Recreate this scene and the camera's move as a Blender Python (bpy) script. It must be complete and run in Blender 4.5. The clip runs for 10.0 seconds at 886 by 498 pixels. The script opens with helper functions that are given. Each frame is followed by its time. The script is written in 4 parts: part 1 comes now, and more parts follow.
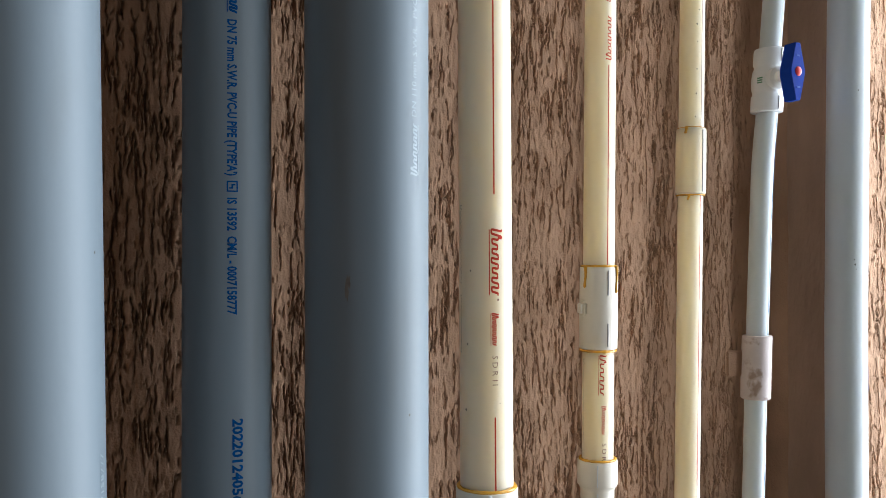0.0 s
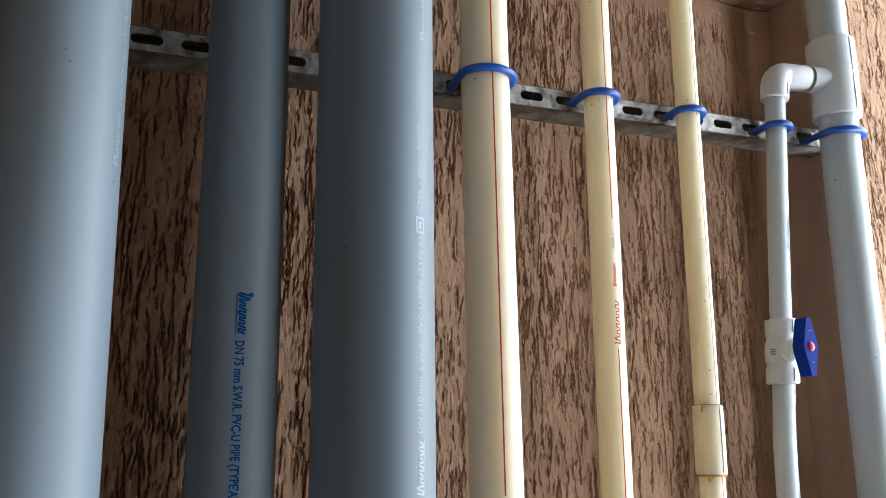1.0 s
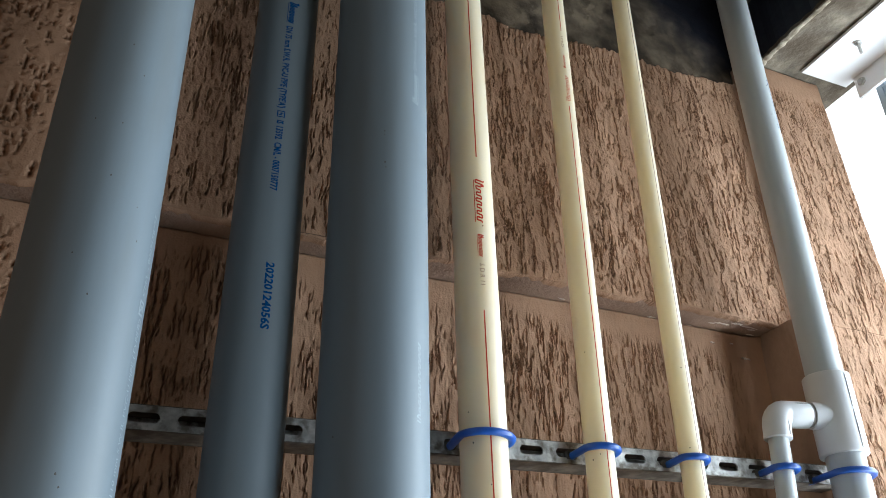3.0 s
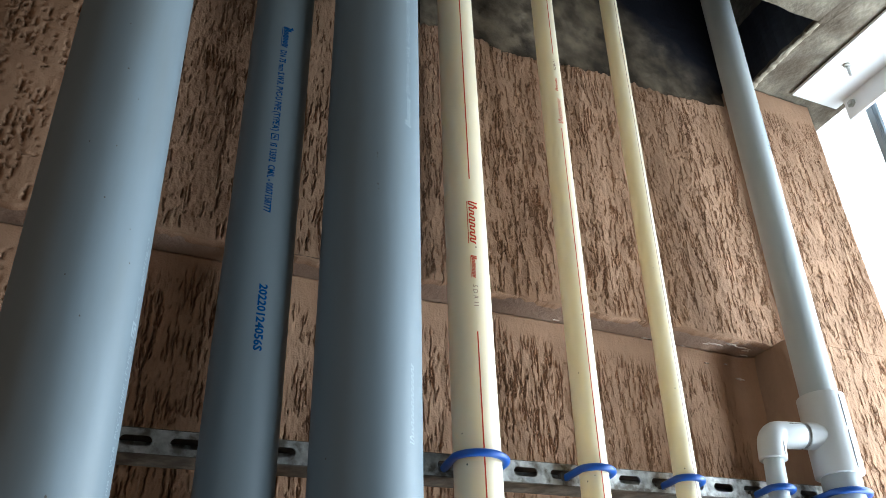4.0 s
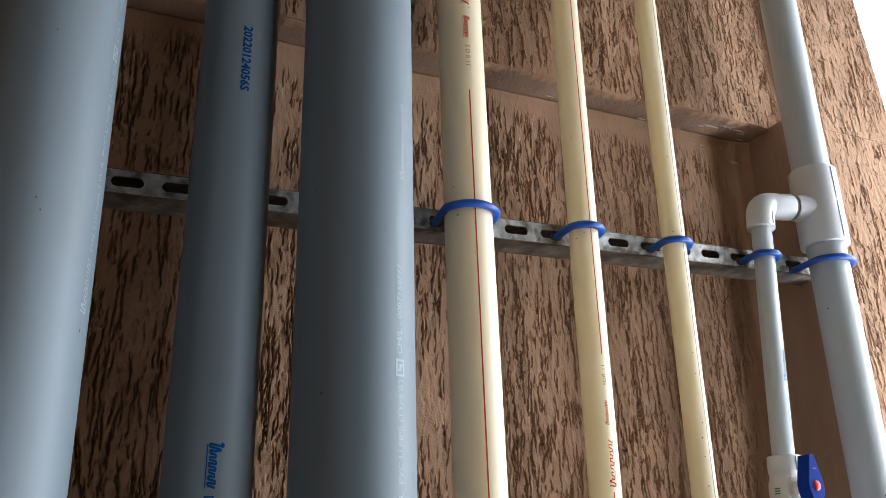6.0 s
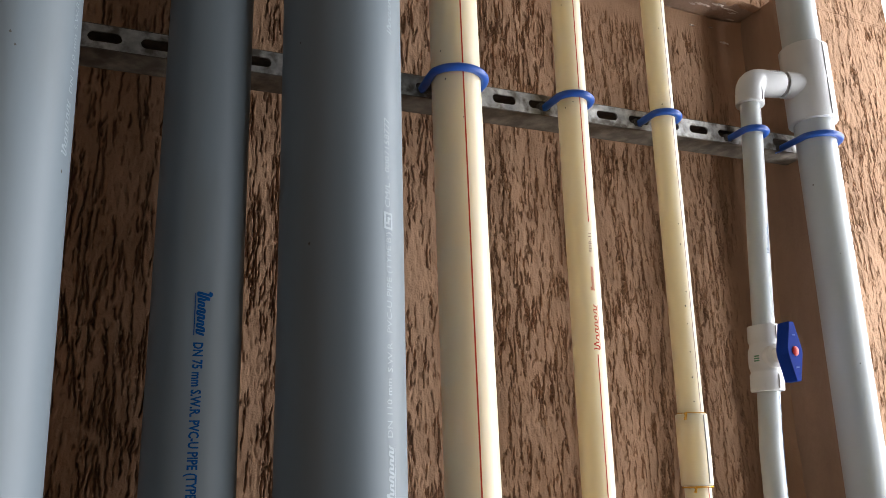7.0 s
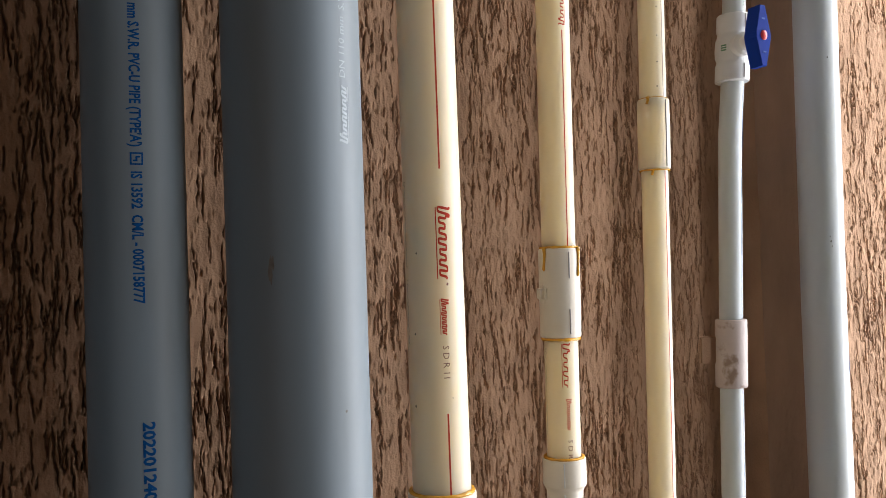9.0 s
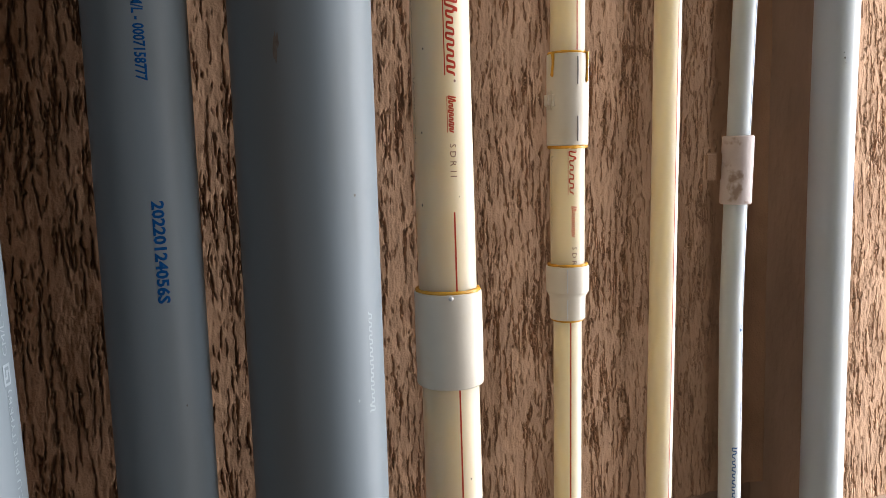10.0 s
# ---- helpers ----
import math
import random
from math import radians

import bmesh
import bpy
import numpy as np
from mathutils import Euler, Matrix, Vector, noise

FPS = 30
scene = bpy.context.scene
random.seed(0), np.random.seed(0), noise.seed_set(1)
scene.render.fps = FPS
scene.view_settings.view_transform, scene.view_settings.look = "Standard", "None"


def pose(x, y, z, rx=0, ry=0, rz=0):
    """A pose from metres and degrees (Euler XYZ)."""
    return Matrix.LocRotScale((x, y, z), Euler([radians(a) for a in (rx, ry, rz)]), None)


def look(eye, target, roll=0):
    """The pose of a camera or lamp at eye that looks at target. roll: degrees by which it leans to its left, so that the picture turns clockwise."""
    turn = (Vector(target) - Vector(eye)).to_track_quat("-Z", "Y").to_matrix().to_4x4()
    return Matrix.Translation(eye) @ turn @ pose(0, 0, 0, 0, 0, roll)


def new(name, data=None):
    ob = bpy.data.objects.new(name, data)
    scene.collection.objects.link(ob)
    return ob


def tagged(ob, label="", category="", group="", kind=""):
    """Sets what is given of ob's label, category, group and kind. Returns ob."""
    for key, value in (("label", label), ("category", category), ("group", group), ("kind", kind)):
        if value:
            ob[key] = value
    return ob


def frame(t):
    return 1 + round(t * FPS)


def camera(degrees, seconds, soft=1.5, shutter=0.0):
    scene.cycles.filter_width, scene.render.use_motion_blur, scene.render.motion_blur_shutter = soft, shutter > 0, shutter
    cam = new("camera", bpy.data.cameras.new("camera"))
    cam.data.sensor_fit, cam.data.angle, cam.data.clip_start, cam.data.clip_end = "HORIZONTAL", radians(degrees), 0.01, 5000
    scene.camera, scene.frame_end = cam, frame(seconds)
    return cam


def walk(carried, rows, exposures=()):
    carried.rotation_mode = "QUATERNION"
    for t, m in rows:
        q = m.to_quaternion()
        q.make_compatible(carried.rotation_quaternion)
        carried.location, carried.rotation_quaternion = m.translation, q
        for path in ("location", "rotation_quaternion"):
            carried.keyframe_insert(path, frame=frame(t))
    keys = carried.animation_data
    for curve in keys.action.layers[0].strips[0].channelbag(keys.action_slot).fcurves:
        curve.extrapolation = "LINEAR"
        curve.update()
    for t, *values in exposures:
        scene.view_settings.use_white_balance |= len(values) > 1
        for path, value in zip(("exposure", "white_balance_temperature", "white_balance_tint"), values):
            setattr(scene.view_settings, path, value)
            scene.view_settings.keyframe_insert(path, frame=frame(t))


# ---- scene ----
cam = camera(55.99, 10.0, soft=0.9)
ROWS = [
    (0.0, -0.4732, -0.7966, 1.3888, 90.41, -0.13, -24.69),
    (0.5, -0.4676, -0.8017, 1.4479, 95.36, -0.02, -23.62),
    (1.0, -0.4633, -0.8064, 1.4970, 103.23, 0.41, -23.16),
    (1.5, -0.4665, -0.8212, 1.5435, 107.61, 0.53, -22.76),
    (2.0, -0.4709, -0.8229, 1.5807, 112.14, 0.67, -22.49),
    (2.5, -0.4708, -0.8245, 1.6134, 116.90, 0.69, -22.53),
    (3.0, -0.4736, -0.8437, 1.6158, 120.14, 0.86, -22.89),
    (3.2, -0.4718, -0.8506, 1.6156, 120.48, 0.82, -22.82),
    (4.3, -0.4700, -0.8453, 1.6085, 121.95, 1.26, -23.02),
    (4.5, -0.4676, -0.8450, 1.6048, 121.61, 1.08, -22.92),
    (5.0, -0.4592, -0.8338, 1.5818, 119.38, 1.31, -22.72),
    (5.5, -0.4496, -0.8116, 1.5439, 114.32, 1.43, -22.90),
    (6.8, -0.4398, -0.7825, 1.4813, 107.97, 1.33, -23.61),
    (7.0, -0.4395, -0.7749, 1.4684, 105.90, 1.50, -24.21),
    (7.5, -0.4313, -0.7640, 1.4381, 101.96, 1.69, -24.69),
    (8.0, -0.4225, -0.7548, 1.4121, 99.28, 1.97, -25.70),
    (8.5, -0.4141, -0.7501, 1.3869, 95.41, 1.57, -25.98),
    (9.0, -0.4151, -0.7408, 1.3577, 91.41, 1.68, -26.34),
    (9.5, -0.4217, -0.7418, 1.3255, 88.55, 1.71, -26.21),
    (10.0, -0.4230, -0.7327, 1.2903, 82.76, 1.41, -26.55),
]
EXPOSURES = [
    (0.0, -0.01, 6550, 12), (0.5, 0.21, 6550, 12), (1.0, 0.02, 6550, 12), (1.5, -0.02, 6550, 12), (2.0, -0.08, 6500, 12), (2.5, -0.14, 6400, 10),
    (3.0, 0.09, 6350, 8), (4.5, 0.32, 6140, 5), (5.0, 0.07, 6270, 7), (5.5, -0.08, 6500, 11), (7.0, -0.18, 7240, 17), (7.5, -0.22, 7440, 18),
    (8.0, -0.3, 7470, 18), (8.5, -0.3, 7370, 18), (9.0, -0.24, 7320, 18), (9.5, -0.26, 7320, 18), (10.0, -0.18, 7370, 18),
]
walk(cam, [(t, pose(x, y, z, rx, ry, rz)) for t, x, y, z, rx, ry, rz in ROWS], EXPOSURES)

# ---- light: window and added side opening, under a white overcast sky ----
world = bpy.data.worlds.new("overcast_sky")
scene.world = world
world.use_nodes = True
wn, wl = world.node_tree.nodes, world.node_tree.links
sky = wn.new("ShaderNodeTexSky")
sky.sky_type, sky.sun_disc = "NISHITA", False
sky.sun_elevation, sky.sun_rotation = radians(50), radians(70)
wl.new(sky.outputs["Color"], wn["Background"].inputs["Color"])
wn["Background"].inputs["Strength"].default_value = 0.08

# daylight in the near window and an added unseen opening: (middle, width, energy)
for y, width, energy in ((-0.300, 0.49, 44.0), (-1.25, 0.80, 28.0)):
    lamp = bpy.data.lights.new("side_daylight", "AREA")
    lamp.shape, lamp.size, lamp.size_y = "RECTANGLE", width, 2.20
    lamp.energy, lamp.color = energy, (0.800, 0.900, 1.0)
    side_light = new("side_daylight", lamp)
    side_light.matrix_world = look((0.98, y, 1.40), (0.0, y, 1.40))


# ---- materials ----
def material(name, colour, rough=0.5, metal=0.0, vary=0.1, scale=8.0, grain=0.0, grain_scale=200.0, stain=None, stain_at=(0.55, 0.75), stain_scale=3.0,
             stretch=(1, 1, 1), coat=0.0, spec=0.5, rough_vary=0.1, glow_through=0.0, glow_reach=0.012):
    m = bpy.data.materials.new(name)
    m.use_nodes = True
    n, l = m.node_tree.nodes, m.node_tree.links
    b = n["Principled BSDF"]
    b.inputs["Roughness"].default_value = rough
    b.inputs["Metallic"].default_value = metal
    b.inputs["Coat Weight"].default_value = coat
    b.inputs["Specular IOR Level"].default_value = spec
    if glow_through:
        b.inputs["Subsurface Weight"].default_value = glow_through
        b.inputs["Subsurface Radius"].default_value = (1.0, 0.96, 0.86)
        b.inputs["Subsurface Scale"].default_value = glow_reach
    co, mp = n.new("ShaderNodeTexCoord"), n.new("ShaderNodeMapping")
    mp.inputs["Scale"].default_value = stretch
    l.new(co.outputs["Object"], mp.inputs["Vector"])
    no = n.new("ShaderNodeTexNoise")
    no.inputs["Scale"].default_value, no.inputs["Detail"].default_value = scale, 6.0
    l.new(mp.outputs["Vector"], no.inputs["Vector"])
    ramp = n.new("ShaderNodeValToRGB")
    dark = [c * (1 - vary) for c in colour]
    light = [min(1, c * (1 + vary)) for c in colour]
    ramp.color_ramp.elements[0].position, ramp.color_ramp.elements[0].color = 0.3, (*dark, 1)
    ramp.color_ramp.elements[1].position, ramp.color_ramp.elements[1].color = 0.7, (*light, 1)
    l.new(no.outputs["Fac"], ramp.inputs["Fac"])
    out = ramp.outputs["Color"]
    if stain:
        sn = n.new("ShaderNodeTexNoise")
        sn.inputs["Scale"].default_value, sn.inputs["Detail"].default_value = stain_scale, 8.0
        l.new(mp.outputs["Vector"], sn.inputs["Vector"])
        sr = n.new("ShaderNodeMapRange")
        sr.inputs["From Min"].default_value, sr.inputs["From Max"].default_value = stain_at
        l.new(sn.outputs["Fac"], sr.inputs["Value"])
        mx = n.new("ShaderNodeMix")
        mx.data_type = "RGBA"
        l.new(sr.outputs["Result"], mx.inputs["Factor"])
        l.new(out, mx.inputs["A"])
        mx.inputs["B"].default_value = (*stain, 1)
        out = mx.outputs["Result"]
    l.new(out, b.inputs["Base Color"])
    rr = n.new("ShaderNodeMapRange")
    rr.inputs["To Min"].default_value, rr.inputs["To Max"].default_value = max(0.02, rough - rough_vary), min(1, rough + rough_vary)
    l.new(no.outputs["Fac"], rr.inputs["Value"])
    l.new(rr.outputs["Result"], b.inputs["Roughness"])
    if grain:
        gn = n.new("ShaderNodeTexNoise")
        gn.inputs["Scale"].default_value, gn.inputs["Detail"].default_value = grain_scale, 4.0
        l.new(mp.outputs["Vector"], gn.inputs["Vector"])
        bp = n.new("ShaderNodeBump")
        bp.inputs["Strength"].default_value, bp.inputs["Distance"].default_value = 0.6, grain
        l.new(gn.outputs["Fac"], bp.inputs["Height"])
        l.new(bp.outputs["Normal"], b.inputs["Normal"])
    return m


PLASTER = material("textured_plaster", (0.425, 0.256, 0.160), 0.85, vary=0.10, scale=22, grain=0.0012, grain_scale=420, stain=(0.31, 0.175, 0.102), stain_at=(0.5, 0.8), stain_scale=6, spec=0.2)
SMOOTH = material("smooth_plaster", (0.355, 0.240, 0.176), 0.8, vary=0.2, scale=14, grain=0.003, grain_scale=160, stain=(0.36, 0.25, 0.19), stain_at=(0.58, 0.74), stain_scale=9, stretch=(1, 1, 0.35), spec=0.25)
CHIP = material("chipped_plaster", (0.62, 0.52, 0.44), 0.9, vary=0.15, scale=60)
CONCRETE = material("raw_concrete", (0.20, 0.172, 0.130), 0.9, vary=0.45, scale=30, grain=0.012, grain_scale=60, stain=(0.095, 0.074, 0.052), stain_at=(0.42, 0.66), stain_scale=11, spec=0.2)
LINING_BLACK = material("black_lining", (0.012, 0.013, 0.020), 0.6, vary=0.3, scale=20, grain=0.002, grain_scale=60)
# unseen room surfaces, kept near black to hold back bounce light
ROOM_DARK = material("dark_unseen_room", (0.055, 0.042, 0.032), 0.9, vary=0.1, scale=6, grain=0.002, grain_scale=80)
BROWN = material("brown_plaster", (0.20, 0.132, 0.090), 0.9, vary=0.15, scale=9, grain=0.002, grain_scale=80)
FLOOR = material("floor_tile", (0.085, 0.070, 0.055), 0.5, vary=0.12, scale=8)
GREY = material("grey_pvc", (0.180, 0.222, 0.250), 0.48, vary=0.035, scale=5, grain=0.00025, grain_scale=60, stain=(0.155, 0.172, 0.174), stain_at=(0.52, 0.80), stain_scale=14, stretch=(1, 1, 0.18), spec=0.4, rough_vary=0.06)
CREAM = material("cream_cpvc", (0.70, 0.600, 0.435), 0.40, vary=0.04, scale=6, grain=0.0002, grain_scale=70, stain=(0.62, 0.50, 0.32), stain_at=(0.62, 0.9), stain_scale=8, stretch=(1, 1, 0.3), rough_vary=0.06, glow_through=0.9, glow_reach=0.055)
CREAM_FIT = material("pale_cpvc_fitting", (0.75, 0.68, 0.56), 0.4, vary=0.04, scale=20, grain=0.0002, grain_scale=120, stain=(0.70, 0.60, 0.42), stain_at=(0.6, 0.85), stain_scale=22)
WHITE = material("white_upvc", (0.505, 0.545, 0.552), 0.42, vary=0.03, scale=7, grain=0.0002, grain_scale=70, stain=(0.60, 0.60, 0.54), stain_at=(0.63, 0.85), stain_scale=9, stretch=(1, 1, 0.4), rough_vary=0.06, glow_through=0.6, glow_reach=0.03)
WHITE_FIT = material("white_fitting", (0.66, 0.67, 0.665), 0.36, vary=0.03, scale=25, grain=0.0002, grain_scale=120, stain=(0.68, 0.64, 0.58), stain_at=(0.62, 0.85), stain_scale=20)
DIRTY_FIT = material("painted_over_fitting", (0.52, 0.44, 0.41), 0.6, vary=0.08, scale=40, grain=0.0006, grain_scale=150, stain=(0.30, 0.21, 0.16), stain_at=(0.58, 0.66), stain_scale=45)
CEMENT = material("orange_solvent_cement", (0.80, 0.40, 0.05), 0.25, vary=0.2, scale=60)
BLUE = material("blue_plastic", (0.008, 0.078, 0.36), 0.35, vary=0.12, scale=50)
BLUE_VALVE = material("blue_valve_plastic", (0.002, 0.030, 0.25), 0.6, vary=0.1, scale=60, spec=0.08)
RED_CAP = material("red_plastic", (0.75, 0.06, 0.06), 0.35, vary=0.08, scale=80)
ZINC = material("galvanised_steel", (0.50, 0.50, 0.475), 0.55, metal=0.4, vary=0.45, scale=70, grain=0.0010, grain_scale=180, stain=(0.17, 0.150, 0.125), stain_at=(0.48, 0.62), stain_scale=60)
# darker copy of the zinc: the flanges' shade is in the colour
ZINC_SHADED = material("shaded_galvanised_steel", (0.185, 0.160, 0.130), 0.75, metal=0.2, vary=0.4, scale=60, grain=0.0010, grain_scale=180, stain=(0.10, 0.082, 0.062), stain_at=(0.45, 0.62), stain_scale=40)
INK_BLUE = material("blue_ink", (0.001, 0.065, 0.21), 0.8, vary=0.2, scale=200, spec=0.05)
INK_WHITE = material("white_ink", (0.31, 0.37, 0.41), 0.5, vary=0.1, scale=200)
INK_RED = material("red_ink", (0.50, 0.045, 0.025), 0.7, vary=0.15, scale=200, spec=0.1)
INK_DARK = material("brown_ink", (0.20, 0.09, 0.07), 0.5, vary=0.15, scale=200)
INK_GREEN = material("green_ink", (0.05, 0.20, 0.10), 0.5, vary=0.1, scale=200)
SPECK = material("dark_speck", (0.085, 0.080, 0.068), 0.7, vary=0.2, scale=300)
MOULD = material("mould_line", (0.34, 0.33, 0.31), 0.6, vary=0.1, scale=100)
ALU = material("white_powder_coat", (0.80, 0.80, 0.79), 0.4, vary=0.03, scale=12, stain=(0.62, 0.60, 0.55), stain_at=(0.62, 0.8), stain_scale=12)
SASH = material("grey_blue_sash", (0.33, 0.40, 0.46), 0.35, vary=0.05, scale=10)
STEEL = material("screw_steel", (0.42, 0.41, 0.38), 0.4, metal=0.8, vary=0.15, scale=200)


# ---- builders ----
def part(name, bm, mat, parent=None, label="", smooth=True):
    me = bpy.data.meshes.new(name)
    bmesh.ops.recalc_face_normals(bm, faces=bm.faces[:])
    bm.to_mesh(me)
    bm.free()
    if smooth:
        me.shade_smooth()
        me.set_sharp_from_angle(angle=radians(40))
    me.materials.append(mat)
    ob = new(name, me)
    if parent:
        ob.parent = parent
    if label:
        tagged(ob, label)
    return ob


def thing(name, label, category, group="", at=(0, 0, 0)):
    ob = new(name)
    ob.empty_display_size = 0.05
    ob.location = at
    return tagged(ob, label, category, group)


def setting(ob, label, category):
    return tagged(ob, label, category, kind="structure")


def rings(bm, loops, cap=True, close=False):
    """Faces between successive loops of points."""
    rows = [[bm.verts.new(p) for p in loop] for loop in loops]
    k = len(rows[0])
    for a, b in zip(rows, rows[1:] + ([rows[0]] if close else [])):
        for i in range(k):
            bm.faces.new((a[i], a[(i + 1) % k], b[(i + 1) % k], b[i]))
    if cap and not close:
        bm.faces.new(rows[0][::-1])
        bm.faces.new(rows[-1])
    return bm


def lathe(axis, profile, seg=40, bm=None):
    """Round body about an upright axis function: profile of (z, radius)."""
    bm = bm or bmesh.new()
    loops = []
    for z, r in profile:
        x, y = axis(z)
        loops.append([(x + r * math.cos(2 * math.pi * i / seg), y + r * math.sin(2 * math.pi * i / seg), z) for i in range(seg)])
    return rings(bm, loops)


def sweep(points, radii, seg=20, bm=None, flat=1.0):
    """Tube along points; flat squeezes it along z."""
    bm = bm or bmesh.new()
    pts = [Vector(p) for p in points]
    side, loops = None, []
    for i, p in enumerate(pts):
        d = (pts[min(i + 1, len(pts) - 1)] - pts[max(i - 1, 0)]).normalized()
        side = side if side else (Vector((0, 0, 1)) if abs(d.z) < 0.7 else Vector((0, 1, 0)))
        u = (side - d * side.dot(d)).normalized()
        w = d.cross(u)
        side = u
        r = radii[i] if isinstance(radii, (list, tuple)) else radii
        loops.append([p + (u * math.cos(a) * flat + w * math.sin(a)) * r for a in (2 * math.pi * k / seg for k in range(seg))])
    return rings(bm, loops)


def hexa(bm, corners):
    """Eight corners: four below, four above, both going round."""
    v = [bm.verts.new(c) for c in corners]
    for f in ((3, 2, 1, 0), (4, 5, 6, 7), (0, 1, 5, 4), (1, 2, 6, 5), (2, 3, 7, 6), (3, 0, 4, 7)):
        bm.faces.new([v[i] for i in f])
    return bm


def box(x0, x1, y0, y1, z0, z1, bm=None, bevel=0.0):
    bm = hexa(bm or bmesh.new(), [(x0, y0, z0), (x1, y0, z0), (x1, y1, z0), (x0, y1, z0), (x0, y0, z1), (x1, y0, z1), (x1, y1, z1), (x0, y1, z1)])
    if bevel:
        bmesh.ops.bevel(bm, geom=bm.edges[:], offset=bevel, segments=2, affect="EDGES")
    return bm


def leaning(x0, x1, y0, y1, z0, z1, k=0.03, bm=None):
    """A block that leans back by k per metre of height; y0 and y1 hold at 1.7 m."""
    a, b = k * (z0 - 1.7), k * (z1 - 1.7)
    return hexa(bm or bmesh.new(), [(x0, y0 + a, z0), (x1, y0 + a, z0), (x1, y1 + a, z0), (x0, y1 + a, z0), (x0, y0 + b, z1), (x1, y0 + b, z1), (x1, y1 + b, z1), (x0, y1 + b, z1)])


# ---- gouged relief of the trowelled plaster ----
def lattice(x, z, seed):
    """Smooth gradient noise on arrays."""
    def angle(i, j):
        h = np.sin(i * 127.1 + j * 311.7 + seed * 74.7) * 43758.5453
        return (h - np.floor(h)) * 2 * np.pi
    i, j = np.floor(x), np.floor(z)
    u, w = x - i, z - j
    su, sw = u * u * u * (u * (u * 6 - 15) + 10), w * w * w * (w * (w * 6 - 15) + 10)
    def corner(di, dj):
        a = angle(i + di, j + dj)
        return np.cos(a) * (u - di) + np.sin(a) * (w - dj)
    low = corner(0, 0) * (1 - su) + corner(1, 0) * su
    high = corner(0, 1) * (1 - su) + corner(1, 1) * su
    return (low * (1 - sw) + high * sw) * 1.5


def step(lo, hi, v):
    s = np.clip((v - lo) / (hi - lo), 0, 1)
    return s * s * (3 - 2 * s)


def scores(X, Z, x, seed, density, longest):
    """Depth and lips in metres of single strokes: narrow ragged upright scores that a dragged grain leaves, with short pits among them, dense in drifts."""
    rng = np.random.default_rng(seed)
    deep, lip = np.zeros_like(X), np.zeros_like(X)
    zrow = Z.mean(axis=1)
    x0, x1, z0, z1 = x[0], x[-1], zrow[0], zrow[-1]
    n = int((x1 - x0) * (z1 - z0) * density)
    cx, cz = rng.uniform(x0, x1, n), rng.uniform(z0, z1, n)
    drift = 0.9 * lattice(cx * 9, cz * 5, seed + 3) + 0.8 * lattice(cx * 28, cz * 11, seed + 8)
    keep = rng.uniform(0, 1, n) < np.clip(0.55 + 0.50 * drift, 0.20, 1.0)
    for a, b in zip(cx[keep], cz[keep]):
        pit = rng.uniform() < 0.33
        long = rng.uniform(0.002, 0.006) if pit else min(longest, 0.0240 * math.exp(rng.normal(0, 0.60)))
        wide = rng.uniform(0.0005, 0.0011) if pit else rng.uniform(0.0005, 0.0009)
        depth = rng.uniform(0.0032, 0.0055) if pit else rng.uniform(0.0050, 0.0085)
        lean = rng.normal(0, 0.9) if pit else rng.normal(0, 0.07)
        p = rng.uniform(0, 6.283, 4)
        w1, w2 = rng.uniform(0.0002, 0.0009), rng.uniform(0.0001, 0.0004)
        i0, i1 = np.searchsorted(x, (a - 0.009, a + 0.009))
        j0, j1 = np.searchsorted(zrow, (b - long / 2 - 0.004, b + long / 2 + 0.004))
        if i1 - i0 < 3 or j1 - j0 < 2:
            continue
        xx, dz = X[j0:j1, i0:i1], Z[j0:j1, i0:i1] - b
        path = a + lean * dz + w1 * np.sin(dz * 330 + p[0]) + w2 * np.sin(dz * 840 + p[1])
        s = np.clip(np.abs(dz) / (long / 2 + 0.0008), 0, 1)
        half = wide * np.sqrt(1 - s ** 4) * (1 + 0.30 * np.sin(dz * 520 + p[2]) + 0.18 * np.sin(dz * 1150 + p[3])) + 1e-6
        q = (xx - path) / half
        cut = depth * (1 - step(0.70, 1.20, np.abs(q))) * (1 - step(0.75, 1.0, s))
        deep[j0:j1, i0:i1] = np.maximum(deep[j0:j1, i0:i1], cut)
        ridge = 0.0008 * (np.exp(-((q + 1.7) / 0.55) ** 2) + 0.5 * np.exp(-((q - 1.7) / 0.5) ** 2)) * (1 - step(0.7, 1.0, s))
        lip[j0:j1, i0:i1] = np.maximum(lip[j0:j1, i0:i1], ridge)
    return deep, lip


def gouges(X, Z, x, seed, amount, density, longest):
    """Scored and crumbly plaster: positive goes into the wall."""
    deep, lip = scores(X, Z, x, seed, density, longest)
    crumb = lattice(X * 330, Z * 240, seed + 7) * 0.00040 + lattice(X * 150, Z * 70, seed + 19) * 0.00075 + lattice(X * 42, Z * 20, seed + 9) * 0.0011
    nick = 0.0016 * step(0.52, 0.70, lattice(X * 260, Z * 150, seed + 23) + 0.35 * lattice(X * 30, Z * 18, seed + 24))
    return amount * (np.maximum(deep, nick) - lip * (deep < 0.0004)) - crumb * (0.45 + 0.55 * amount)


def spaced(stretches):
    """Grid lines from (start, end, spacing) stretches that follow one another."""
    lines = [np.arange(a, b - d * 0.3, d) for a, b, d in stretches]
    return np.concatenate(lines + [np.array([stretches[-1][1]])])


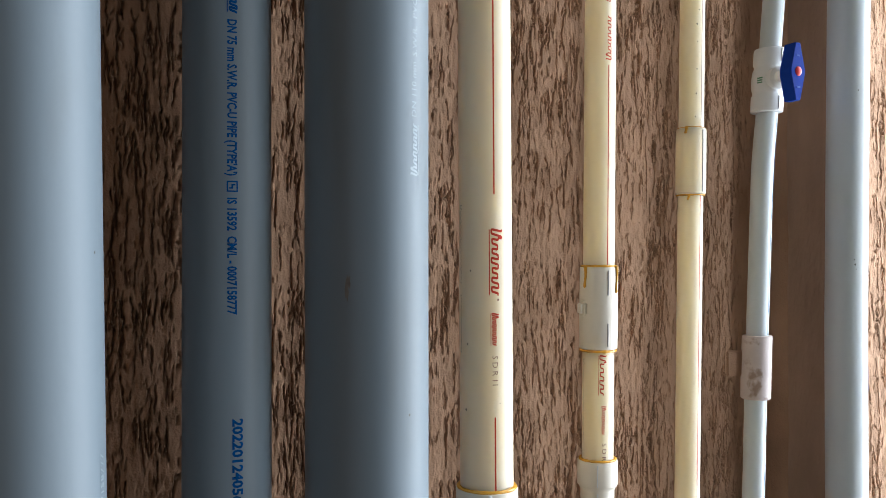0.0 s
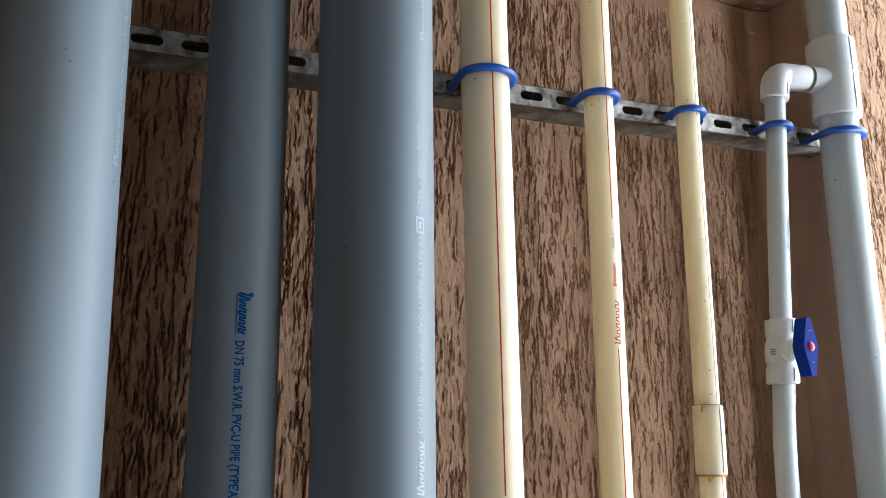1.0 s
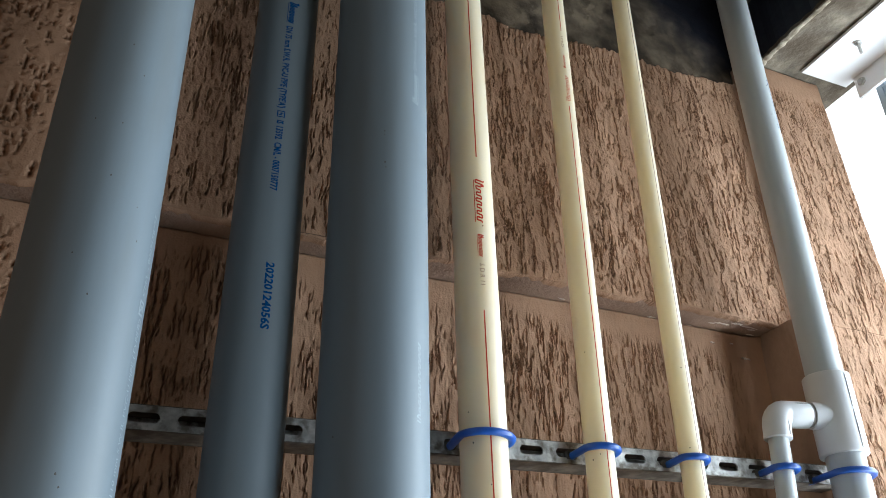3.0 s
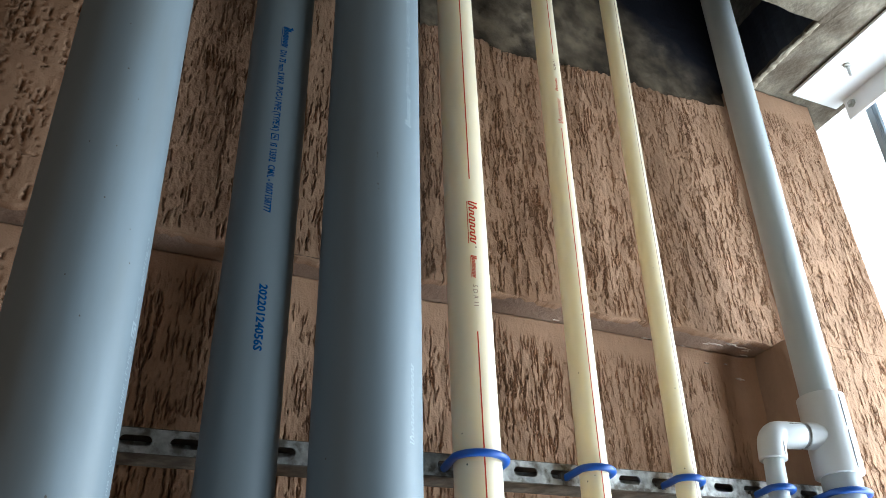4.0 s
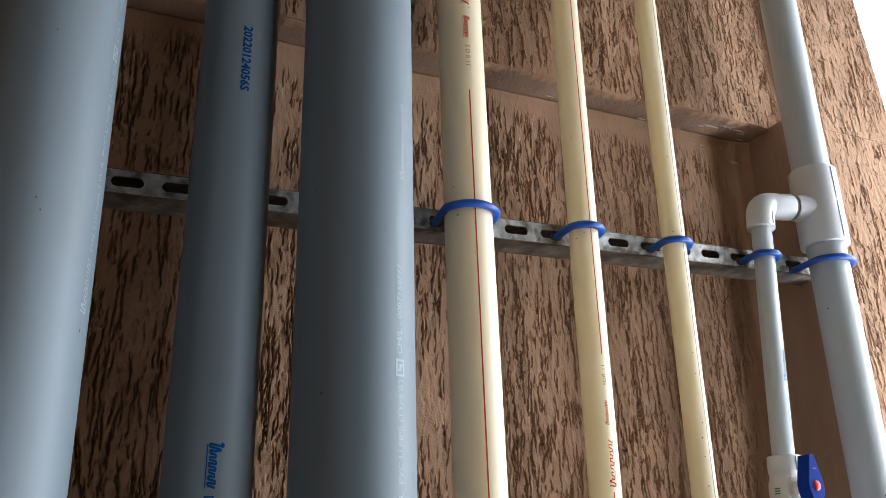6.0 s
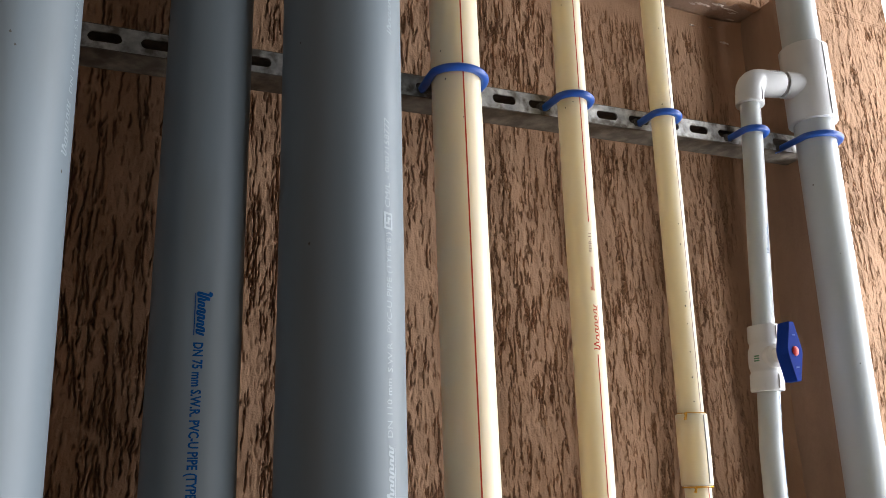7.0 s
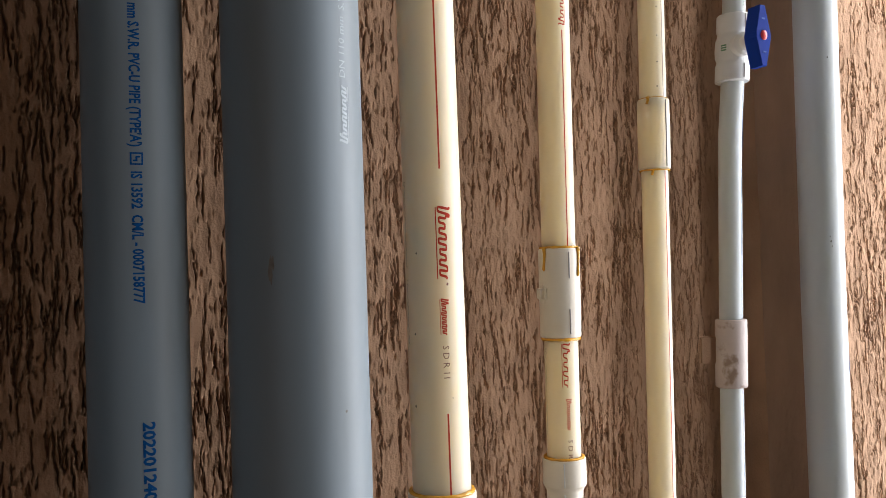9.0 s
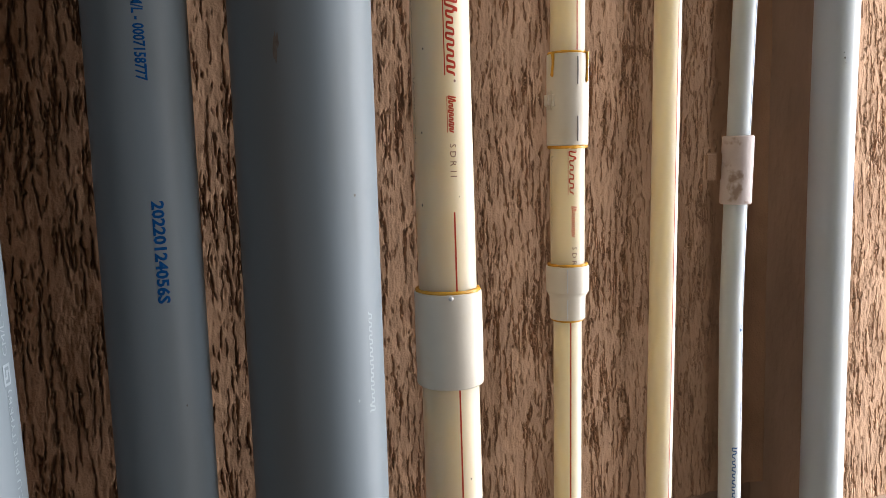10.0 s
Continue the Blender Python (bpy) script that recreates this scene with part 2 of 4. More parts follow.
def relief_wall(name, across, up, bottom, top, face, seed, amount, mat, label, category="wall", density=11600, longest=0.070):
    """A plaster face between two outline functions of x, with its relief as real geometry. amount(x, z) fades it."""
    x, v = spaced(across), spaced(up)
    v = (v - v[0]) / (v[-1] - v[0])
    X, V = np.meshgrid(x, v)
    zb, zt = bottom(x), top(x)
    Z = zb[None, :] * (1 - V) + zt[None, :] * V
    Y = face(X, Z) + gouges(X, Z, x, seed, amount(X, Z), density, longest)
    co = np.stack([X, Y, Z], -1).reshape(-1, 3)
    rows, cols = X.shape
    idx = np.arange(rows * cols).reshape(rows, cols)
    quads = np.stack([idx[:-1, :-1], idx[:-1, 1:], idx[1:, 1:], idx[1:, :-1]], -1).reshape(-1, 4)
    # rim: fold the outline back by 14 mm so that the skin has thickness
    loop = np.concatenate([idx[0, :], idx[1:, -1], idx[-1, -2::-1], idx[-2:0:-1, 0]])
    back = co[loop] + np.array([0, 0.014, 0])
    k = len(loop)
    bi = rows * cols + np.arange(k)
    rim = np.stack([np.roll(loop, -1), loop, bi, np.roll(bi, -1)], -1)
    co, quads = np.concatenate([co, back]), np.concatenate([quads, rim])
    me = bpy.data.meshes.new(name)
    me.vertices.add(len(co))
    me.vertices.foreach_set("co", co.ravel())
    me.loops.add(quads.size)
    me.loops.foreach_set("vertex_index", quads.ravel().astype(np.int32))
    me.polygons.add(len(quads))
    me.polygons.foreach_set("loop_start", np.arange(0, quads.size, 4, dtype=np.int32))
    me.update(calc_edges=True)
    me.shade_smooth()
    me.materials.append(mat)
    return setting(new(name, me), label, category)


# ---- the wall: a recessed panel, the thicker wall over it and a pier beside the window ----
EDGE = 0.485      # the recess ends here
LEDGE = 2.160     # underside of the thicker wall
STEP = 0.538      # above the ledge the pier begins here
SLAB = 2.725      # underside of the slab

relief_wall("wall_recess", ((-0.80, -0.56, 0.0025), (-0.56, -0.365, 0.0008), (-0.365, -0.295, 0.002), (-0.295, -0.225, 0.0006), (-0.225, -0.115, 0.003), (-0.115, -0.035, 0.0006),
                             (-0.035, 0.005, 0.002), (0.005, EDGE - 0.001, 0.0006)), ((0.80, 0.90, 0.004), (0.90, LEDGE - 0.002, 0.0025)), lambda x: np.full_like(x, 0.80), lambda x: np.full_like(x, LEDGE - 0.002),
            lambda x, z: 0.097 + 0.004 * lattice(x * 5, z * 3, 40) - 0.010 * step(0.450, 0.490, x) ** 2 - 0.006 * step(2.135, 2.165, z) ** 2, 11,
            lambda x, z: (1 - step(2.100, 2.140, z + 0.03 * lattice(x * 16, z * 3, 5))) * (1 - 0.30 * step(0.26, 0.32, x) * step(1.90, 2.02, z)) * (1 - step(0.40, 0.455, x + 0.02 * lattice(x * 6, z * 9, 6))),
            PLASTER, "brown plaster panel with upright gouged bark texture", density=14500)


def torn(x):
    return 2.660 + 0.006 * lattice(x * 9, x * 0 + 0.3, 21) + 0.007 * lattice(x * 38, x * 0 + 0.7, 22) + 0.004 * lattice(x * 120, x * 0, 23) + 0.03 * np.clip(x, 0, 1)


relief_wall("wall_upper", ((-0.80, -0.55, 0.0025), (-0.55, -0.30, 0.001), (-0.30, 0.575, 0.00075)), ((2.16, 2.66, 0.0019),), lambda x: LEDGE + 0.004 * lattice(x * 16, x * 0 + 0.4, 31) + 0.002 * lattice(x * 70, x * 0 + 0.2, 32), torn,
            lambda x, z: 0.045 + 0.03 * (z - 2.2) + 0.005 * np.exp(-((x - 0.07) / 0.05) ** 2) * step(2.2, 2.3, z) + 0.004 * lattice(x * 6, z * 3, 41) + 0.0045 * lattice(x * 15, z * 1.6, 44), 51,
            lambda x, z: step(2.158, 2.168, z + 0.006 * lattice(x * 30, z * 10, 9)), PLASTER, "brown gouged plaster with a torn upper edge over raw concrete")
relief_wall("wall_pier", ((EDGE + 0.004, 0.738, 0.00065),), ((0.80, 0.90, 0.004), (0.90, LEDGE, 0.0022)), lambda x: np.full_like(x, 0.80), lambda x: np.full_like(x, LEDGE),
            lambda x, z: 0.002 + 0.03 * (z - 1.7) + 0.035 * step(0.722, 0.738, x) + 0.003 * lattice(x * 7, z * 3, 42), 81,
            lambda x, z: 1 - step(0.715, 0.73, x), PLASTER, "brown gouged plaster pier beside the window")
relief_wall("wall_pier_top", ((STEP, 0.738, 0.0007),), ((LEDGE, 2.72, 0.002),), lambda x: np.full_like(x, LEDGE), lambda x: SLAB - 0.004 + 0 * x - 0.02 * np.clip(x - 0.66, 0, 1),
            lambda x, z: 0.002 + 0.03 * (z - 1.7) + 0.035 * step(0.722, 0.738, x) + 0.003 * lattice(x * 7, z * 3, 42), 81,
            lambda x, z: (1 - step(0.715, 0.73, x)) * (1 - step(2.64, 2.68, z)), PLASTER, "brown gouged plaster pier beside the window")

bm = leaning(-1.7, EDGE, 0.112, 0.34, 0.0, LEDGE + 0.02, 0.0)
wall_back = setting(part("wall_back", bm, SMOOTH, smooth=False), "plain plaster behind the gouged panel", "wall")
bm = box(-1.7, STEP, 0.076, 0.34, LEDGE + 0.012, 4.0)
setting(part("wall_concrete", bm, CONCRETE, smooth=False), "rough raw concrete wall above the torn plaster", "wall")
bm = bmesh.new()
rows = []
for i in range(360):
    x = -1.0 + (EDGE - 0.001 + 1.0) * i / 359
    rows.append([bm.verts.new((x, 0.0475 + 0.1 * j / 12, LEDGE + 0.002 * noise.noise(Vector((x * 12, j * 0.5, 1))) + 0.0012 * noise.noise(Vector((x * 60, j * 1.3, 4))) + 0.004 * max(0, (2 - j) / 2) ** 2)) for j in range(13)])
for a, b in zip(rows, rows[1:]):
    for j in range(12):
        bm.faces.new((a[j], a[j + 1], b[j + 1], b[j]))
box(-1.7, EDGE - 0.002, 0.052, 0.15, LEDGE + 0.0045, LEDGE + 0.0115, bm)
ledge = setting(part("ledge", bm, SMOOTH), "smooth brown plaster underside of the wall ledge", "ledge")


def flake(parent, at, along, across, normal_z, seed):
    """A chipped pale patch: a thin ragged flake on the plaster."""
    bm = bmesh.new()
    low, high = [], []
    for i in range(34):
        a = 2 * math.pi * i / 34
        k = 0.35 + 1.5 * abs(noise.noise(Vector((math.cos(a) * 3.7, math.sin(a) * 3.7, seed * 1.7 + 0.3))))
        p = Vector((along * k * math.cos(a), across * k * math.sin(a) if normal_z else 0, 0 if normal_z else across * k * math.sin(a)))
        low.append(Vector(at) + p)
        high.append(Vector(at) + p * 0.8 + (Vector((0, 0, -0.0012)) if normal_z else Vector((0, -0.0012, 0))))
    rings(bm, [low, high])
    return part("plaster_chip", bm, CHIP, parent)


for n, (x, y, a, c) in enumerate(((0.392, 0.070, 0.020, 0.0022), (0.440, 0.066, 0.016, 0.0025), (0.262, 0.098, 0.012, 0.0030), (0.305, 0.078, 0.007, 0.0020), (0.345, 0.094, 0.006, 0.0018), (0.462, 0.088, 0.008, 0.0020), (0.115, 0.085, 0.006, 0.0015), (0.415, 0.062, 0.012, 0.0030), (0.375, 0.074, 0.008, 0.0022), (0.275, 0.090, 0.008, 0.0026),
                                (0.245, 0.102, 0.005, 0.0024), (0.452, 0.072, 0.006, 0.0030))):
    flake(ledge, (x, y, LEDGE - 0.0004), a, c, True, n)
for n, (x, z, a, c) in enumerate(((0.448, 2.118, 0.009, 0.0026), (0.425, 2.140, 0.004, 0.0018), (0.386, 2.136, 0.006, 0.0020))):
    flake(wall_back, (x, 0.0935 - 0.010 * float(step(0.450, 0.490, x)) ** 2 - 0.006 * float(step(2.135, 2.165, z)) ** 2, z), a, c, False, n + 20)
bm = leaning(EDGE, 0.725, 0.016, 0.34, 0.0, LEDGE)
leaning(STEP + 0.002, 0.725, 0.016, 0.34, LEDGE, SLAB, bm=bm)
setting(part("pier_core", bm, SMOOTH, smooth=False), "smooth brown plaster side of the recess", "wall")

# brushed skin on the side of the recess
bm = bmesh.new()
rows = []
for i in range(330):
    z = 0.90 + (LEDGE - 0.90) * i / 329
    lean = 0.03 * (z - 1.7)
    rows.append([bm.verts.new((EDGE - 0.0030 - 0.0010 * noise.noise(Vector((j * 0.55, z * 16, 2))) - 0.0007 * noise.noise(Vector((j * 1.9, z * 55, 6))) + 0.003 * max(0, 1 - j / 1.5) ** 2, 0.0035 + lean + 0.104 * j / 26, z)) for j in range(27)])
for a, b in zip(rows, rows[1:]):
    for j in range(26):
        bm.faces.new((a[j], a[j + 1], b[j + 1], b[j]))
setting(part("recess_side", bm, SMOOTH), "brushed brown plaster side of the recess", "wall")

# unseen walls and floor that close the place, toned to control bounce light
setting(part("wall_left", box(-1.35, -1.25, -2.3, 0.074, 0, SLAB), BROWN, smooth=False), "unseen brown side wall that sets the fill from the left", "wall")
setting(part("wall_behind", box(-1.35, 0.80, -2.4, -2.3, 0, SLAB), ROOM_DARK, smooth=False), "unseen dark wall opposite the pipes, holding back bounce light", "wall")
setting(part("wall_right", box(0.80, 0.95, -2.4, -1.68, 0, SLAB), ROOM_DARK, smooth=False), "unseen dark wall on the window side", "wall")
# added blocker: keeps side light off the wall behind the left pipes
setting(part("light_block", box(0.81, 0.95, -0.83, -0.53, 0.18, 2.66), ROOM_DARK, smooth=False), "unseen dark panel added to block part of the window light", "wall")
setting(part("wall_sill", box(0.80, 0.95, -1.68, 0.30, 0, 0.15), ROOM_DARK, smooth=False), "low plaster wall under the window", "wall")
setting(part("floor", box(-1.35, 1.0, -2.4, 0.34, -0.1, 0.0), FLOOR, smooth=False), "plain tiled floor", "floor")

# slab with the rough hole that the pipes pass through
bm = bmesh.new()
hole, outer = [], []
hx0, hx1, hy0, hy1 = -0.95, 0.575, -0.15, 0.080
for side in range(4):
    count = 70 if side % 2 == 0 else 24
    for i in range(count):
        s = i / count
        hx, hy = [(hx0 + (hx1 - hx0) * s, hy0), (hx1, hy0 + (hy1 - hy0) * s), (hx1 - (hx1 - hx0) * s, hy1), (hx0, hy1 - (hy1 - hy0) * s)][side]
        ox, oy = [(-1.8 + 2.6 * s, -2.4), (0.80, -2.4 + 2.74 * s), (0.80 - 2.6 * s, 0.34), (-1.8, 0.34 - 2.74 * s)][side]
        j = 0.006 * noise.noise(Vector((hx * 14, hy * 14, 3))) + 0.004 * noise.noise(Vector((hx * 60, hy * 60, 5)))
        hole.append((hx + (j if side in (1, 3) else 0), hy + (j if side == 0 else 0)))
        outer.append((ox, oy))
lower_out = [bm.verts.new((x, y, SLAB)) for x, y in outer]
lower_in = [bm.verts.new((x, y, SLAB + 0.002 * noise.noise(Vector((x * 40, y * 40, 0))))) for x, y in hole]
upper_in = [bm.verts.new((x, y, SLAB + 0.14)) for x, y in hole]
upper_out = [bm.verts.new((x, y, SLAB + 0.14)) for x, y in outer]
k = len(hole)
for a, b in ((lower_out, lower_in), (lower_in, upper_in), (upper_in, upper_out), (upper_out, lower_out)):
    for i in range(k):
        bm.faces.new((a[i], a[(i + 1) % k], b[(i + 1) % k], b[i]))
setting(part("ceiling", bm, CONCRETE, smooth=False), "rough grey concrete slab with a dark pipe opening", "ceiling")
# even black sheet round the inside of the opening
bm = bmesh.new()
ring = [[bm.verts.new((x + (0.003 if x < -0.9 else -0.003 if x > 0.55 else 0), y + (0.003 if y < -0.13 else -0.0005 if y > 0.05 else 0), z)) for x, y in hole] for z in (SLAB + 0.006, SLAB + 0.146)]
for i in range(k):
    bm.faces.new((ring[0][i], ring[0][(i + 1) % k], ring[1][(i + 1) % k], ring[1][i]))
setting(part("hole_lining", bm, LINING_BLACK, smooth=False), "black sides of the pipe opening", "lining")
MORTAR = material("pale_mortar", (0.40, 0.35, 0.27), 0.95, vary=0.3, scale=70, grain=0.004, grain_scale=130, stain=(0.20, 0.165, 0.12), stain_at=(0.5, 0.62), stain_scale=40, spec=0.15)
pts, radii = [], []
for i in range(46):
    y = -0.146 + 0.205 * i / 45
    pts.append((0.5815 + 0.004 * noise.noise(Vector((y * 30, 2, 0))), y, SLAB + 0.002))
    radii.append(0.0045 + 0.0045 * abs(noise.noise(Vector((y * 55, 7, 1)))) + 0.006 * max(0, (y - 0.0) / 0.06))
setting(part("mortar_lip", sweep(pts, radii, 10, flat=0.7), MORTAR), "pale crumbled mortar along the slab opening", "mortar")
m = BLACKENING = material("blackening_concrete", (0.165, 0.128, 0.088), 0.85, vary=0.6, scale=24, grain=0.008, grain_scale=60, stain=(0.055, 0.042, 0.030), stain_at=(0.48, 0.62), stain_scale=13, spec=0.2)
# blend the concrete colour to black, upward and to the right
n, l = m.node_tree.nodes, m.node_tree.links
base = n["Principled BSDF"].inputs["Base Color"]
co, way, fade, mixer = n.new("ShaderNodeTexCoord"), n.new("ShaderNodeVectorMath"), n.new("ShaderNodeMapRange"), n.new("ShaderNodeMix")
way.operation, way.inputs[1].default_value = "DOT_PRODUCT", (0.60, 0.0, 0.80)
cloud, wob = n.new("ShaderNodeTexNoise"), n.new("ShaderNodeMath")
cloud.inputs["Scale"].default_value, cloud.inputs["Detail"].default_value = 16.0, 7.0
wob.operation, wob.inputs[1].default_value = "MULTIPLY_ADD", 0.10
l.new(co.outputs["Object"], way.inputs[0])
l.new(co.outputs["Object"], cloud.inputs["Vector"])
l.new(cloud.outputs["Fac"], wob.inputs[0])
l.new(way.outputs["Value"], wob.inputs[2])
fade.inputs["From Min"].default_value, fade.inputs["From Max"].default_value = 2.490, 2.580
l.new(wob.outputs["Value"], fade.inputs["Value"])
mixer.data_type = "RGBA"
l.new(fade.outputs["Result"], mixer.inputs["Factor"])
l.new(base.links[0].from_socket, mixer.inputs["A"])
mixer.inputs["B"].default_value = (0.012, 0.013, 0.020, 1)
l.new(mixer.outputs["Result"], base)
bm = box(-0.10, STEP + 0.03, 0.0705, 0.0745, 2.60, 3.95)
setting(part("blackening_face", bm, BLACKENING, smooth=False), "raw concrete turning black upward and to the right", "coating")
bm = box(-1.7, 0.80, -0.40, -0.30, SLAB + 0.142, 4.0)
box(0.70, 0.80, -0.30, 0.34, SLAB + 0.142, 4.0, bm)
box(-1.7, -1.6, -0.30, 0.34, SLAB + 0.142, 4.0, bm)
box(-1.7, 0.80, -0.40, 0.34, 4.0, 4.1, bm)
setting(part("shaft", bm, CONCRETE, smooth=False), "dark concrete pipe shaft above the slab", "shaft")

# white overcast sky outside the window
m = bpy.data.materials.new("overcast_glow")
m.use_nodes = True
m.node_tree.nodes.remove(m.node_tree.nodes["Principled BSDF"])
em = m.node_tree.nodes.new("ShaderNodeEmission")
em.inputs["Color"].default_value, em.inputs["Strength"].default_value = (0.95, 0.98, 1.0, 1), 1.4
m.node_tree.links.new(em.outputs["Emission"], m.node_tree.nodes["Material Output"].inputs["Surface"])
bm = bmesh.new()
bm.faces.new([bm.verts.new(p) for p in ((2.6, -0.3, 0.0), (2.6, 5.0, 0.0), (2.6, 5.0, 7.0), (2.6, -0.3, 7.0))])
setting(part("backdrop", bm, m, smooth=False), "white overcast sky beyond the window", "sky")

# window beside the pier: white head channel with screws, grey-blue sash post
win = setting(thing("window_1", "white metal window frame fixed under the slab", "window"), "white metal window frame fixed under the slab", "window")
bm = box(0.664, 0.778, -1.67, 0.012, 2.7165, 2.7225)
box(0.772, 0.778, -1.67, -0.012, 2.668, 2.7165, bm)
part("window_frame", bm, ALU, win, "white powder-coated head channel", smooth=False)
bm = box(0.800, 0.813, -0.046, -0.030, 0.178, 2.715, bevel=0.002)
box(0.803, 0.810, -0.050, -0.046, 0.178, 2.715, bm)
part("sash_post", bm, SASH, win, "grey-blue sash post", smooth=False)
part("window_sill", box(0.76, 0.96, -1.67, 0.0, 0.152, 0.177, bevel=0.003), ALU, win, smooth=False)
for y in (-0.092, -0.55, -1.0):
    bm = sweep([(0.700, y, 2.7165), (0.700, y, 2.7125), (0.700, y, 2.7120), (0.700, y, 2.690)], [0.0065, 0.0065, 0.0030, 0.0026], seg=12)
    part("screw", bm, STEEL, win, "steel screw")
for y in (-0.028, -0.6):
    bm = sweep([(0.772, y, 2.697), (0.768, y, 2.697), (0.7675, y, 2.697), (0.764, y, 2.697)], [0.0085, 0.0085, 0.0055, 0.0050], seg=6)
    part("hex_bolt", bm, STEEL, win, "hexagon bolt head")


# ---- pipes ----
def axis_of(x, y, lx, ly):
    return lambda z: (x + lx * (z - 1.8), y + ly * (z - 1.8))


A1 = axis_of(-0.506, -0.1296, -0.0175, -0.0002)
A2 = axis_of(-0.3425, -0.0590, -0.0016, 0.0133)
A3 = axis_of(-0.2269, -0.0956, -0.0077, -0.0107)
A4 = axis_of(-0.0772, -0.0325, 0.0025, 0.0217)
A5 = axis_of(0.0766, -0.0236, 0.0067, -0.0002)
A6 = axis_of(0.2118, -0.0202, 0.0081, -0.0067)


def A8(z):
    return (0.4605 + 0.006 * (z - 1.8) + 0.018 * max(0, 1.32 - z), -0.0320 - 0.0066 * (z - 1.8))



def spot(axis, r, phi, z, lift=0.0003):
    x, y = axis(z)
    return Vector((x + (r + lift) * math.cos(phi), y + (r + lift) * math.sin(phi), z))


def pipe_run(axis, r, z0, z1, seg=64):
    n = max(2, int((z1 - z0) / 0.25))
    return lathe(axis, [(z0 + (z1 - z0) * i / n, r) for i in range(n + 1)], seg)


def wrap(bm, axis, r, phi, lift=0.0003):
    """Bend a flat bmesh (x: up the pipe, y: round it) on to the pipe."""
    for v in bm.verts:
        u, w = v.co.x, v.co.y
        v.co = spot(axis, r, radians(phi) + w / r, u, lift)
    return bm


def lettering(parent, text, axis, r, phi, z0, z1, height, mat, bold=0.0, name="printed_text"):
    """Words along the pipe from z0 to z1; their tops point so that they read from z0 on."""
    cu = bpy.data.curves.new("words", "FONT")
    cu.body, cu.resolution_u, cu.offset = text, 2, bold
    ob = new("words", cu)
    me = bpy.data.meshes.new_from_object(ob.evaluated_get(bpy.context.evaluated_depsgraph_get()))
    bpy.data.objects.remove(ob)
    bpy.data.curves.remove(cu)
    bm = bmesh.new()
    bm.from_mesh(me)
    bpy.data.meshes.remove(me)
    xs = [v.co.x for v in bm.verts]
    a, b = min(xs), max(xs)
    way = 1 if z0 > z1 else -1
    for v in bm.verts:
        v.co.x, v.co.y = z0 + (v.co.x - a) / (b - a) * (z1 - z0), way * (v.co.y - 0.36) * height / 0.72
    return part(name, wrap(bm, axis, r, phi), mat, parent, smooth=False)


def bar(bm, u0, u1, w0, w1, slant=0.0):
    """A flat bar for wrap(), cut across so that it can bend."""
    n = max(1, int(abs(w1 - w0) / 0.003), int(abs(u1 - u0) / 0.12))
    along = abs(u1 - u0) > abs(w1 - w0)
    prev = None
    for i in range(n + 1):
        s = i / n
        if along:
            u = u0 + (u1 - u0) * s
            pair = ((u, w0), (u + slant, w1))
        else:
            w = w0 + (w1 - w0) * s
            pair = ((u0 + slant * s, w), (u1 + slant * s, w))
        cur = [bm.verts.new((p[0], p[1], 0)) for p in pair]
        if prev:
            bm.faces.new((prev[0], prev[1], cur[1], cur[0]))
        prev = cur


def wordmark(parent, axis, r, phi, z0, z1, height, mat, under=True, marks=7):
    """A maker's mark as a plain waving ribbon of its size and colour, with its rule beside."""
    bm = bmesh.new()
    way = 1 if z0 > z1 else -1
    n = marks * 24
    d = (z1 - z0) / marks
    line = []
    for i in range(n + 1):
        s = i / 24
        tall = height * (0.52 if s < 1 else 0.29 + 0.05 * math.sin(s * 2.3))
        w = tall * math.tanh(1.8 * math.cos(2 * math.pi * s)) + (0.10 * height if s < 1 else -0.06 * height)
        u = abs(d) * (s + 0.07 * math.sin(4 * math.pi * s)) + 0.25 * w
        line.append(Vector((u, w)))
    prev = None
    for i, p in enumerate(line):
        along = (line[min(i + 1, n)] - line[max(i - 1, 0)]).normalized()
        side = Vector((-along.y, along.x)) * height * (0.066 + 0.040 * abs(along.y))
        cur = []
        for q in (p - side, p + side):
            cur.append(bm.verts.new((z0 + (1 if d > 0 else -1) * q.x, way * q.y, 0)))
        if prev:
            bm.faces.new((prev[0], prev[1], cur[1], cur[0]))
        prev = cur
    part("printed_mark", wrap(bm, axis, r, phi), mat, parent, smooth=False)
    if under:
        bm = bmesh.new()
        bar(bm, z0 + d * 0.2, z1, -way * height * 0.60, -way * height * 0.52)
        part("printed_rule", wrap(bm, axis, r, phi), mat, parent, smooth=False)


def stripe(parent, axis, r, phi, z0, z1, width, mat):
    bm = bmesh.new()
    bar(bm, z0, z1, -width / 2, width / 2)
    return part("printed_line", wrap(bm, axis, r, phi, 0.00025), mat, parent, smooth=False)


def boxed_mark(parent, axis, r, phi, z0, z1, size, mat):
    """The square standards mark: a frame with plain strokes in it."""
    bm = bmesh.new()
    t, h = abs(z1 - z0) * 0.13, size / 2
    a, b = min(z0, z1), max(z0, z1)
    for u0, u1, w0, w1 in ((a, a + t, -h, h), (b - t, b, -h, h), (a + t, b - t, -h, -h + t), (a + t, b - t, h - t, h), (a + 2.2 * t, b - 2.2 * t, -t * 0.6, t * 0.6),
                           (a + 2.2 * t, a + 3.2 * t, -h * 0.55, -t * 0.6), (b - 3.2 * t, b - 2.2 * t, t * 0.6, h * 0.55)):
        bar(bm, u0, u1, w0, w1)
    return part("printed_mark", wrap(bm, axis, r, phi), mat, parent, smooth=False)


